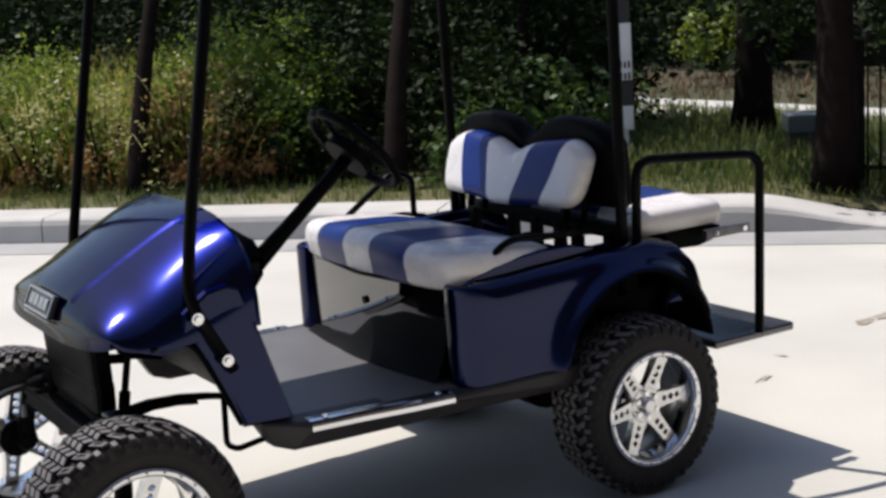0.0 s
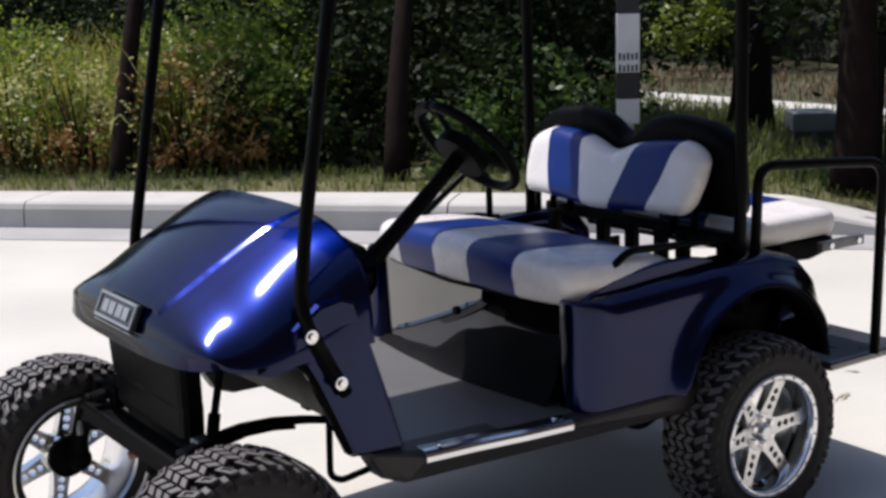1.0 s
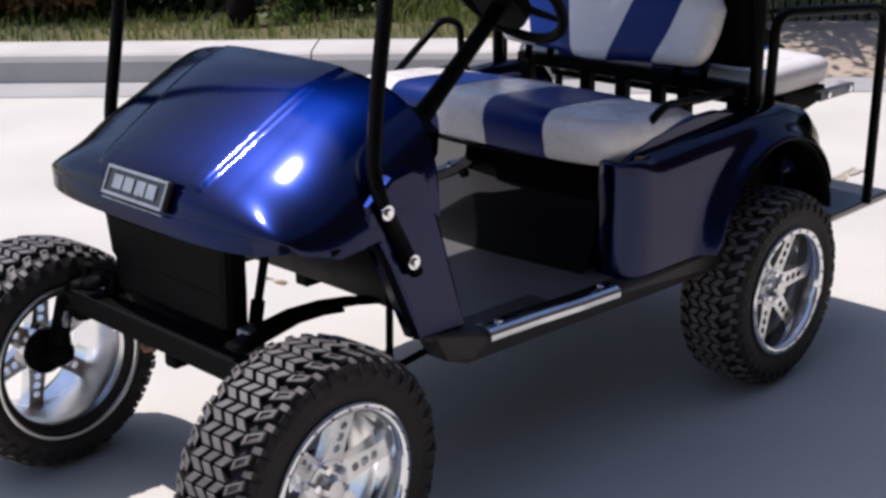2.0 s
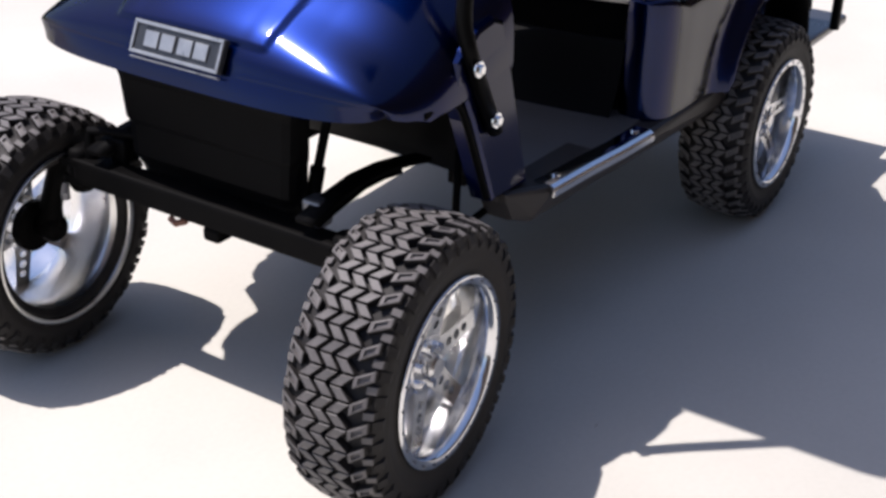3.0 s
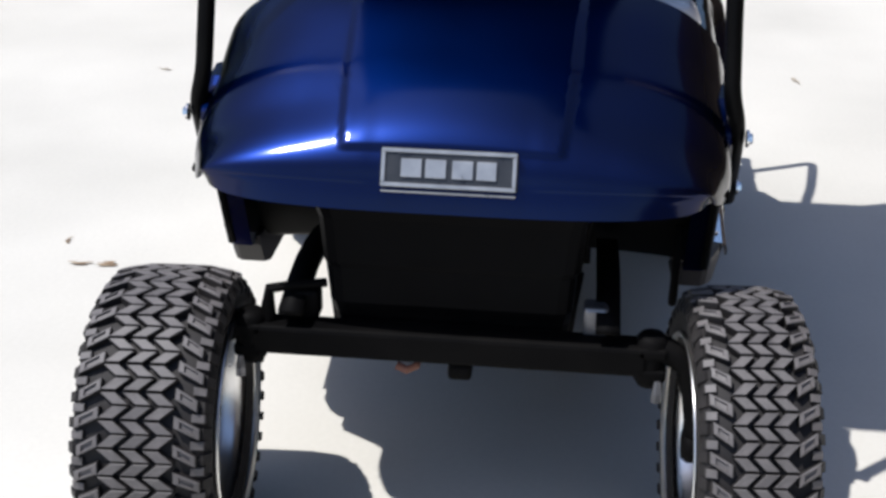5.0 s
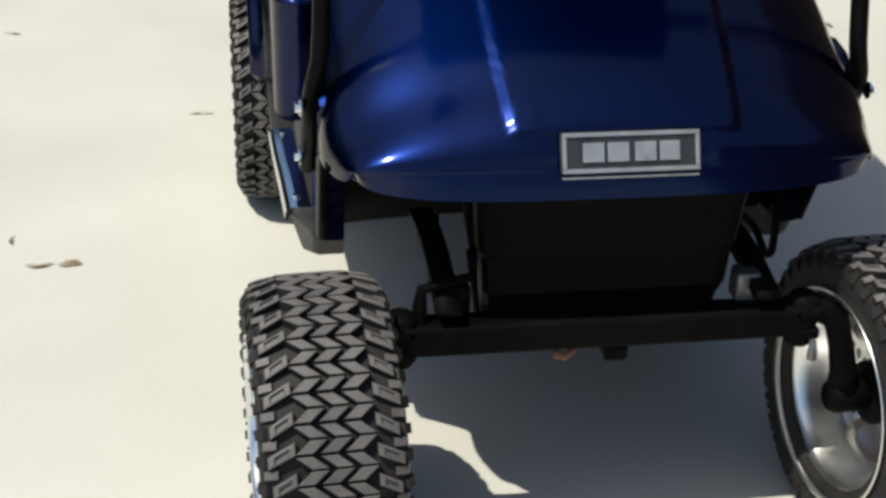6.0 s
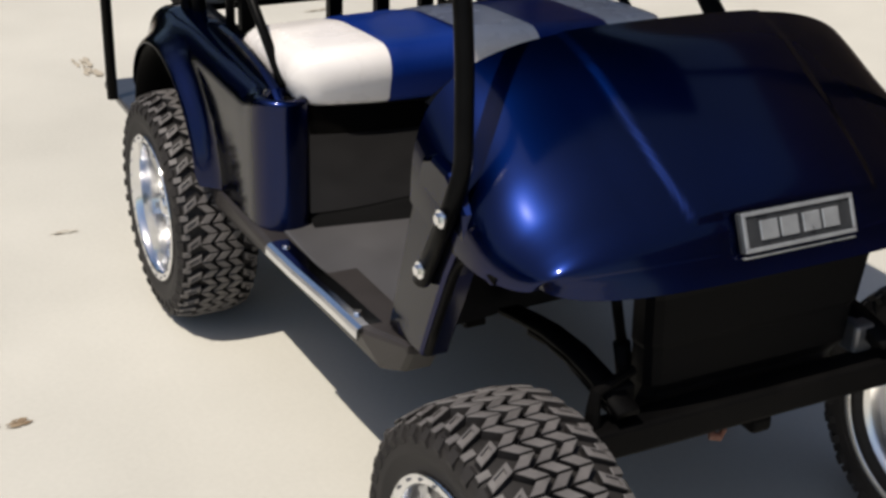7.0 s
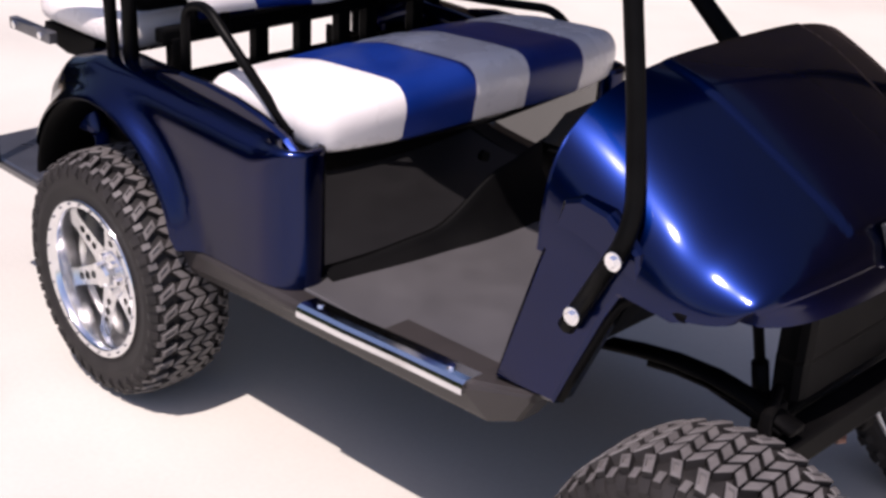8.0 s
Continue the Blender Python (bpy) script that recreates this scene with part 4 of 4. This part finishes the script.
def face_mesh():
    """Six spokes with three holes each round a hub."""
    bm = bmesh.new()
    y0, y1 = 0.042, 0.066
    for k in range(6):
        rot = Matrix.Rotation(math.tau * k / 6, 4, "Y")
        r0, r1 = 0.052, 0.166
        holes = [(0.080, 0.0095), (0.105, 0.0105), (0.130, 0.0095)]
        stations = [r0, 0.0675, 0.0925, 0.1175, 0.1425, r1]
        widths = [0.030, 0.026, 0.0235, 0.022, 0.021, 0.023]
        for c in range(3):
            a, b = stations[c + 1], stations[c + 2]
            wa, wb = widths[c + 1], widths[c + 2]
            hx, hr = (a + b) / 2, holes[c][1]
            outer_c = [(b, 0), (b, wb), ((a + b) / 2, (wa + wb) / 2), (a, wa), (a, 0), (a, -wa), ((a + b) / 2, -(wa + wb) / 2), (b, -wb)]
            angs = [0, 45, 90, 135, 180, 225, 270, 315]
            inner_c = [(hx + hr * math.cos(math.radians(t)), hr * math.sin(math.radians(t)) * 1.1) for t in angs]
            fo = [bm.verts.new(rot @ Vector((x, y1 + 0.012 * (x - 0.05) / 0.11, w))) for x, w in outer_c]
            fi = [bm.verts.new(rot @ Vector((x, y1 + 0.012 * (x - 0.05) / 0.11, w))) for x, w in inner_c]
            bi = [bm.verts.new(rot @ Vector((x, y0, w))) for x, w in inner_c]
            bo = [bm.verts.new(rot @ Vector((x, y0, w))) for x, w in outer_c]
            grid_faces(bm, [fo, fi, bi, bo, fo], wrap=True)
        for a, b, wa, wb in ((r0, stations[1], widths[0], widths[1]), (stations[4], r1, widths[4], widths[5])):
            q = []
            for x, w in ((a, wa), (b, wb)):
                yy = y1 + 0.012 * (x - 0.05) / 0.11
                q.append([bm.verts.new(rot @ Vector(p)) for p in ((x, y0, -w), (x, yy, -w), (x, yy, w), (x, y0, w))])
            grid_faces(bm, q, wrap=True)
            bm.faces.new(q[0])
            bm.faces.new(q[1][::-1])
    tube(bm, [(0, 0.02, 0), (0, 0.062, 0), (0, 0.069, 0)], [0.062, 0.062, 0.056], 36)
    tube(bm, [(0, 0.069, 0), (0, 0.086, 0), (0, 0.092, 0)], [0.028, 0.026, 0.020], 24)
    bmesh.ops.recalc_face_normals(bm, faces=bm.faces)
    return mesh_of("rim_spokes", bm, M["machined"])


def nut_mesh():
    bm = bmesh.new()
    tube(bm, [(0.0, 0.0, 0.0), (0.0, 0.014, 0.0)], 0.009, 6)
    return mesh_of("lug_nut", bm, M["chrome"])


def rivet_mesh():
    bm = bmesh.new()
    tube(bm, [(0, 0, 0), (0, 0.004, 0)], 0.0034, 6)
    return mesh_of("rivet", bm, M["steel_grey"])


def drum_mesh():
    bm = bmesh.new()
    tube(bm, [(0, -0.02, 0), (0, -0.015, 0), (0, 0.022, 0)], [0.040, 0.060, 0.060], 28)
    return mesh_of("hub", bm, M["chassis"])


WHEEL = [("rim", barrel_mesh()), ("rim_bowl", bowl_mesh()), ("rim_spokes", face_mesh()), ("hub", drum_mesh())]
NUT, RIVET = nut_mesh(), rivet_mesh()
for x, y, side, steer, spin, wide, size in ((1.635, 0.533, 1, 4, 10, 0.99, 1.01), (1.650, -0.517, -1, 3, 40, 1.22, 0.985), (-0.028, 0.556, 1, 0, 5, 1.0, 0.97), (-0.006, -0.555, -1, 0, 22, 1.0, 1.015)):
    wheel = new("wheel", CASING)
    wheel.parent = cart
    wheel.matrix_basis = pose(x, y, 0.2955 * size, 0, 0, steer + (0 if side > 0 else 180)) @ pose(0, 0, 0, 0, spin, 0) @ Matrix.Diagonal((size, wide * size, size, 1))
    tagged(wheel, "chunky black off-road tyre on a six-spoke polished alloy rim")
    bits = [(name, me, (0, -0.022 if name == "rim_spokes" else 0, 0)) for name, me in WHEEL]
    bits += [("lug_nut", NUT, (0.042 * math.cos(math.tau * (k + 0.5) / 6), 0.045, 0.042 * math.sin(math.tau * (k + 0.5) / 6))) for k in range(6)]
    bits += [("rivet", RIVET, (0.182 * math.cos(math.tau * k / 24), 0.1005, 0.182 * math.sin(math.tau * k / 24))) for k in range(24)]
    for name, me, at in bits:
        p = new(name, me)
        p.location = at
        p.parent = wheel
    knobs = new("tread_shoulder", SHOULDERS)
    knobs.parent = wheel
    tagged(knobs, kind="stuff")
    if x < 1:
        tread = new("tread", WHOLE_TREAD)
        tread.parent = wheel
        tagged(tread, kind="stuff")
        continue
    for k in range(PITCH):
        turned = Matrix.Rotation(-k * STEP, 4, "Y")
        for me in CHEVRON + [LUG[1, k % 2], LUG[-1, k % 2]]:
            p = new(me.name.split(".")[0], me)
            p.matrix_basis = turned
            p.parent = wheel


# ---- planting, pole, fence, box ----
def leaf_cloud(rnd, centre, radius, count, size, hollow=0.3, clumps=0, flatten=1.0):
    """Small pointed leaves scattered in clumps inside an uneven ball."""
    verts, faces = [], []
    cx, cy, cz = centre
    rx, ry, rz = radius
    nodes = []
    for _ in range(clumps or max(6, count // 60)):
        while True:
            p = [rnd.uniform(-1, 1) for _ in range(3)]
            d = math.sqrt(sum(c * c for c in p))
            if hollow < d < 1:
                break
        nodes.append((cx + p[0] * rx, cy + p[1] * ry, cz + p[2] * rz, rnd.uniform(0.5, 1.3)))
    for _ in range(count):
        nx, ny, nz, ns = rnd.choice(nodes)
        spread = 0.20 * (rx + ry + rz) / 3 * ns
        p = Vector((rnd.gauss(nx, spread), rnd.gauss(ny, spread), rnd.gauss(nz, spread * flatten)))
        if p.z < 0.1:
            p.z = 0.1 + rnd.random() * 0.1
        d = Vector((rnd.uniform(-1, 1), rnd.uniform(-1, 1), rnd.uniform(-0.9, 0.35))).normalized()
        w = d.cross(Vector((rnd.uniform(-1, 1), rnd.uniform(-1, 1), rnd.uniform(-1, 1)))).normalized()
        L = size * rnd.uniform(0.6, 1.4)
        n0 = len(verts)
        verts += [p, p + d * L * 0.5 + w * L * 0.26, p + d * L, p + d * L * 0.5 - w * L * 0.26]
        faces.append((n0, n0 + 1, n0 + 2, n0 + 3))
    return verts, faces


def raw(name, verts, faces, material, parent=None, label=""):
    me = bpy.data.meshes.new(name)
    me.from_pydata(verts, [], faces)
    me.materials.append(material)
    ob = new(name, me)
    if parent:
        ob.parent = parent
    if label:
        tagged(ob, label)
    return ob


def tree(seed, s, o, trunk_r, height, crown, leaves, leaf_mat, label, lean=(0, 0), leaf_size=0.11):
    rnd = random.Random(seed)
    base = kerb_place(s, o, 0.02)
    root = tagged(new("tree"), label, "tree")
    root.location = base
    top = Vector((lean[0], lean[1], height))
    bm = bmesh.new()
    pts, rad = [], []
    for k in range(12):
        t = k / 11
        pts.append(Vector((lean[0] * t ** 1.5 + 0.03 * math.sin(5 * t + seed), lean[1] * t ** 1.5 + 0.03 * math.cos(4 * t + seed), height * t)))
        rad.append(trunk_r * (1.0 - 0.55 * t) * (1 + 0.35 * math.exp(-t * 22)) * (1 + 0.04 * math.sin(9 * t + seed)))
    tube(bm, pts, rad, 14)
    for k in range(9):
        t = rnd.uniform(0.5, 0.98)
        p = Vector((lean[0] * t ** 1.5, lean[1] * t ** 1.5, height * t))
        a = rnd.uniform(0, math.tau)
        L = crown[0] * rnd.uniform(0.5, 0.95)
        q = p + Vector((math.cos(a) * L * 0.5, math.sin(a) * L * 0.5, L * 0.35))
        e = p + Vector((math.cos(a) * L, math.sin(a) * L, L * 0.6))
        tube(bm, [p, q, e], [trunk_r * 0.32, trunk_r * 0.2, trunk_r * 0.08], 7)
    for v in bm.verts:
        n = noise.noise(Vector((v.co.x * 9, v.co.y * 9, v.co.z * 2.2 + seed)))
        v.co.x += n * trunk_r * 0.12
        v.co.y += n * trunk_r * 0.10
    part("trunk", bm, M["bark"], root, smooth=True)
    verts, faces = leaf_cloud(rnd, (lean[0], lean[1], crown[2]), (crown[0], crown[0], crown[1]), leaves, leaf_size, 0.2)
    raw("crown", verts, faces, leaf_mat, root)
    return root


def bush(seed, s, o, radius, height, leaves, material, label, size=0.075, z=0.0):
    rnd = random.Random(seed)
    base = kerb_place(s, o, z)
    root = tagged(new("bush"), label, "bush")
    root.location = base
    bm = bmesh.new()
    for k in range(7):
        a = rnd.uniform(0, math.tau)
        e = Vector((math.cos(a) * radius * 0.6, math.sin(a) * radius * 0.6, height * rnd.uniform(0.6, 0.9)))
        tube(bm, [Vector((math.cos(a) * 0.03, math.sin(a) * 0.03, 0)), e * 0.5 + Vector((0, 0, 0.05)), e], [0.014, 0.010, 0.004], 5)
    part("woody_base", bm, M["bark"], root)
    verts, faces = leaf_cloud(rnd, (0, 0, height * 0.52), (radius, radius, height * 0.52), leaves, size, 0.1)
    raw("foliage", verts, faces, material, root)
    return root


def blades(name, seed, count, place, height, width, material, label, arch=0.5):
    """Grass blades, each an arched tapering strip."""
    rnd = random.Random(seed)
    verts, faces = [], []
    for _ in range(count):
        p = place(rnd)
        h = rnd.uniform(*height)
        a = rnd.uniform(0, math.tau)
        d = Vector((math.cos(a), math.sin(a), 0))
        w = Vector((-d.y, d.x, 0)) * rnd.uniform(*width)
        bend = h * arch * rnd.uniform(0.2, 1.0)
        n0 = len(verts)
        for k in range(5):
            t = k / 4
            c = p + d * bend * t ** 2.2 + Vector((0, 0, h * (t - 0.28 * t ** 3 * (bend / h) * 1.6)))
            ww = w * (1 - t * 0.85)
            verts += [c - ww, c + ww]
        for k in range(4):
            i = n0 + 2 * k
            faces.append((i, i + 1, i + 3, i + 2))
    return stuff_mesh(name, verts, faces, material, label, "grass")


def back(d):
    """A lean of d metres away from the road."""
    return (KN.x * d, KN.y * d)


tree(1, 2.41, 1.10, 0.085, 4.4, (1.3, 1.2, 4.9), 1300, M["leaf_shaded"], "slim tree with a reddish-brown trunk behind the kerb", back(2.6))
tree(2, 0.23, 1.14, 0.085, 3.4, (0.95, 0.8, 3.1), 1500, M["leaf_shaded"], "brown-trunked tree standing before tall yellow grass", back(1.4))
tree(3, 5.0, 4.12, 0.19, 5.2, (1.0, 1.1, 5.3), 900, M["leaf_shaded"], "dark-trunked tree on the open verge", back(0.6))
tree(4, 5.60, 1.02, 0.15, 3.6, (1.3, 1.1, 2.3), 5600, M["leaf_shaded"], "dark low-crowned tree beside the fence at the driveway", back(1.0))
tree(5, -3.5, 6.2, 0.14, 3.8, (1.8, 1.2, 3.4), 6000, M["leaf_shaded"], "broad dark tree behind the tall grass", back(1.0))
tree(6, 1.6, 5.2, 0.15, 4.2, (2.0, 1.5, 3.4), 7000, M["leaf_shaded"], "broad dark tree deep in the thicket", back(0.5))
tree(7, 3.0, 3.4, 0.07, 4.2, (1.1, 1.2, 3.4), 1500, M["leaf_shaded"], "thin-stemmed dark tree in the thicket", back(0.8))
tree(9, 6.9, 4.4, 0.13, 5.0, (1.2, 1.2, 4.6), 1400, M["leaf_shaded"], "dark tree behind the fence", back(0.5))


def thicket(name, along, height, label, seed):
    """A tall uneven foliage wall far behind the rest, shade put into its colour."""
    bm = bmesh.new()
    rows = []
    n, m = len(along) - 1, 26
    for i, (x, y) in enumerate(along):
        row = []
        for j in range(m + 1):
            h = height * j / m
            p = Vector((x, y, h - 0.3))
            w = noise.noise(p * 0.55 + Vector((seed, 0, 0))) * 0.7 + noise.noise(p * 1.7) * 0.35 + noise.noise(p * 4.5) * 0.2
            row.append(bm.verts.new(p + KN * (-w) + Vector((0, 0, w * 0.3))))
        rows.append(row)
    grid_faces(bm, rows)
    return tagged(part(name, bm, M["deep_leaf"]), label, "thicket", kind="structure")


thicket("backdrop_1", [tuple(kerb_place(-8 + 0.28 * i, 8.3, 0))[:2] for i in range(40)], 3.4, "deep woodland wall behind the bushes, its shade put into the colour", 1)
thicket("backdrop_2", [(-15.5 + 0.5 * math.sin(i * 0.2), -34 + 0.35 * i) for i in range(140)], 4.2, "line of woodland beyond the field, its shade put into the colour", 4)

DARK = "dense green thicket bush, tree shade put into its leaf colour"
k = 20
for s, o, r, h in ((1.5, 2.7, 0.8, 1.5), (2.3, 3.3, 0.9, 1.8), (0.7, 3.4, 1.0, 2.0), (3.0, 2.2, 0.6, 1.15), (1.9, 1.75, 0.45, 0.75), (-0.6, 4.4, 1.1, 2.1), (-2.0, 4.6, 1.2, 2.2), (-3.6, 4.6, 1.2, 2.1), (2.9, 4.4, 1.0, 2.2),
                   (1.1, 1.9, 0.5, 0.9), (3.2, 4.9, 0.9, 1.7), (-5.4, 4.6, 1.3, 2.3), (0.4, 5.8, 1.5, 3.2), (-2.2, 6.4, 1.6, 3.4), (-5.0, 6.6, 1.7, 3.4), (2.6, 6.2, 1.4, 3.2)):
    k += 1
    bush(k, s, o, r, h, int(1500 * r * h) + 500, M["leaf_shaded"], DARK, 0.085)
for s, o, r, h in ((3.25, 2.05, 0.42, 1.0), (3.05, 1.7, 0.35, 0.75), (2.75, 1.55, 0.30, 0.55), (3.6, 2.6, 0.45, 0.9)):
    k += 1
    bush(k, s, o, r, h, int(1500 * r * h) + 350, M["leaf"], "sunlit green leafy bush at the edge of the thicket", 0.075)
for s, o, r, h in ((0.85, 1.75, 0.35, 0.95), (0.5, 1.6, 0.35, 1.05), (1.1, 1.6, 0.28, 0.65), (0.15, 1.55, 0.25, 0.75), (0.65, 1.45, 0.3, 0.6), (-0.35, 1.5, 0.3, 0.6), (-0.9, 1.55, 0.3, 0.45), (-2.2, 1.55, 0.3, 0.5)):
    k += 1
    bush(k, s, o, r, h, int(2600 * r * h) + 300, M["dead_leaf"], "reddish-brown withered bush among the grass", 0.055)
# far line of trees
rnd = random.Random(77)
for i in range(13):
    x, y = -13.2 - rnd.uniform(0, 2.5), -19 + i * 1.75
    rel = Vector((x, y, 0)) - K0
    k += 1
    bush(k, rel.dot(KD), rel.dot(KN), rnd.uniform(1.0, 1.5), rnd.uniform(2.8, 4.2), 2400, M["leaf_shaded"], "dark tree mass along the far side of the field", 0.15, 0.0)
for s, o, r, h in ((-0.7, 1.75, 0.4, 1.0), (-1.6, 1.9, 0.5, 1.15), (-2.7, 1.8, 0.45, 0.95), (-3.9, 1.9, 0.5, 1.1), (0.1, 2.3, 0.4, 1.3), (-1.1, 2.2, 0.5, 1.4), (-2.1, 2.3, 0.5, 1.35), (-3.3, 2.2, 0.5, 1.3), (0.5, 2.1, 0.35, 1.2), (-4.8, 2.0, 0.5, 1.2), (0.95, 1.95, 0.4, 1.25), (1.3, 1.8, 0.3, 0.95), (0.65, 2.35, 0.45, 1.5), (0.2, 1.65, 0.35, 1.0), (1.2, 2.4, 0.4, 1.5)):
    k += 1
    bush(k, s, o, r, h, int(4200 * r * h) + 600, M["leaf_grass"], "leafy yellow-green weed clump in the tall grass", 0.055)
for s, o, r, h in ((-0.3, 1.55, 0.45, 1.15), (0.45, 1.6, 0.40, 1.2), (-1.3, 1.6, 0.5, 1.2), (-2.4, 1.6, 0.5, 1.1), (-3.5, 1.7, 0.5, 1.2), (0.9, 1.7, 0.35, 1.15), (0.3, 1.45, 0.4, 1.0), (-0.9, 1.5, 0.5, 1.3)):
    k += 1
    bush(k, s, o, r, h, 620, M["reed"], "sparse weed with pale dry seed heads", 0.042)
rel = Vector((-11.6, -11.2, 0)) - K0
bush(99, rel.dot(KD), rel.dot(KN), 0.52, 0.95, 900, M["leaf_bright"], "bright yellow-green young tree in the sun", 0.11, 0.28)


def in_strip(s0, s1, o0, o1):
    def place(r):
        s, o = r.uniform(s0, s1), r.uniform(o0, o1)
        return kerb_place(s, o, land(s, o) - 0.02)
    return place


def in_clumps(seed, s0, s1, o0, o1, count, spread):
    r0 = random.Random(seed)
    heart = [(r0.uniform(s0, s1), r0.uniform(o0, o1)) for _ in range(count)]

    def place(r):
        s, o = r.choice(heart)
        s, o = r.gauss(s, spread), max(o0 - 0.15, r.gauss(o, spread))
        return kerb_place(s, o, land(s, o) - 0.02)
    return place


blades("tall_grass", 5, 8500, in_clumps(51, -6.5, 0.7, 1.6, 3.6, 190, 0.10), (0.45, 1.45), (0.004, 0.009), M["dry_grass"], "tall yellow-green grass behind the kerb", 0.8)
blades("broad_grass", 15, 6000, in_clumps(52, -6.5, 0.8, 1.5, 2.8, 110, 0.13), (0.25, 0.95), (0.006, 0.014), M["leaf_grass"], "broad green grass leaves among the tall grass", 0.9)
blades("reed_tips", 6, 700, in_clumps(53, -6.0, 0.9, 1.45, 2.6, 60, 0.15), (0.6, 1.45), (0.004, 0.008), M["reed"], "arching pale reed blades above the grass", 1.3)
blades("brown_grass", 16, 3200, in_strip(-6.5, 1.15, 1.38, 2.6), (0.25, 0.8), (0.007, 0.016), M["dead_leaf"], "withered brown grass at the foot of the tall grass", 0.9)
blades("short_grass", 7, 6500, in_strip(-7.0, 6.0, 0.52, 1.5), (0.05, 0.16), (0.004, 0.008), M["grass"], "short green grass along the kerb", 0.5)
blades("weeds", 8, 8500, in_strip(3.3, 6.2, 1.2, 6.5), (0.07, 0.30), (0.005, 0.012), M["grass"], "green weeds on the open verge", 0.6)
blades("fence_weeds", 18, 2600, lambda r: kerb_place(r.uniform(5.9, 13), r.uniform(1.5, 4.5), 0.08), (0.08, 0.28), (0.006, 0.014), M["grass"], "rough grass behind the picket fence", 0.6)
blades("field_grass", 9, 5000, lambda r: Vector((r.uniform(-9.0, -5.5), r.uniform(-12, -1), -0.05)), (0.12, 0.30), (0.010, 0.02), M["grass"], "rough green grass before the far road", 0.6)
blades("dry_field_grass", 10, 3000, lambda r: Vector((r.uniform(-12.6, -9.8), r.uniform(-16, 3), 0.0)), (0.10, 0.25), (0.010, 0.02), M["tan_grass"], "dry tan grass on the far field", 0.6)

# marker post
post = tagged(new("marker_post"), "square white marker post with a black band", "post")
post.location = kerb_place(4.0, 2.28, 0)
turn_post = Matrix.Rotation(radians(50), 4, "Z")
for name, z0, z1, mat, half in (("post_base", 0.0, 0.446, "white_paint", 0.045), ("lower_panel", 0.446, 0.643, "white_paint", 0.088), ("band", 0.643, 0.847, "black_paint", 0.090), ("upper_panel", 0.847, 1.30, "white_paint", 0.088), ("post_top", 1.30, 2.6, "black_paint", 0.084)):
    bm = bmesh.new()
    box(bm, (-half, -half, z0 + 0.001), (half, half, z1 - 0.001), 0.005, 2, None)
    for v in bm.verts:
        v.co = turn_post @ v.co
    p = part(name, bm, M[mat], post)
    if name == "upper_panel":
        for r, z in enumerate((0.975, 0.885)):
            for q in range(5):
                bm = bmesh.new()
                box(bm, (0.0885, -0.074 + q * 0.032, z - 0.030), (0.0905, -0.056 + q * 0.032, z + 0.026 - 0.008 * (q % 2)))
                for v in bm.verts:
                    v.co = Matrix.Rotation(radians(50), 4, "Z") @ v.co
                part("lettering_bar", bm, M["black_paint"], p)

# utility box
cab = tagged(new("utility_box"), "grey metal utility box standing in weeds", "utility box")
cab.matrix_world = pose(*kerb_place(5.45, 3.17, -0.06), 0, 0, 52)
for name, lo, hi, mat in (("body", (-0.17, -0.17, 0.0), (0.17, 0.17, 0.34), "box_dark"), ("lid", (-0.185, -0.185, 0.342), (0.185, 0.185, 0.50), "box_grey"), ("hasp", (0.172, -0.02, 0.26), (0.186, 0.02, 0.335), "steel_grey")):
    bm = bmesh.new()
    box(bm, lo, hi, 0.012)
    part(name, bm, M[mat], cab)

# picket fence across the driveway
fence = tagged(new("picket_fence"), "black steel picket fence along the driveway", "fence")
FO, FS0, FS1 = 1.40, 5.85, 13.0
pk = bmesh.new()
box(pk, (-0.008, -0.008, 0.0), (0.008, 0.008, 1.0), 0.002, 1)
me = mesh_of("picket", pk, M["fence"])
n = int((FS1 - FS0) / 0.085)
for i in range(n):
    p = new("picket", me)
    p.matrix_basis = Matrix.Translation(kerb_place(FS0 + 0.085 * i, FO, 0.07)) @ Matrix.Rotation(math.atan2(KD.y, KD.x), 4, "Z")
    p.parent = fence
for z in (0.20, 0.98):
    bm = bmesh.new()
    a, b = kerb_place(FS0 - 0.05, FO, z), kerb_place(FS1, FO, z)
    tube(bm, [a, b], 0.017, 6)
    part("rail", bm, M["fence"], fence)
for s in (FS0 - 0.06, FS0 + 2.4, FS0 + 4.8, FS1):
    bm = bmesh.new()
    c = kerb_place(s, FO, 0)
    box(bm, c + Vector((-0.03, -0.03, 0.05)), c + Vector((0.03, 0.03, 1.12)), 0.006)
    part("fence_post", bm, M["fence"], fence)
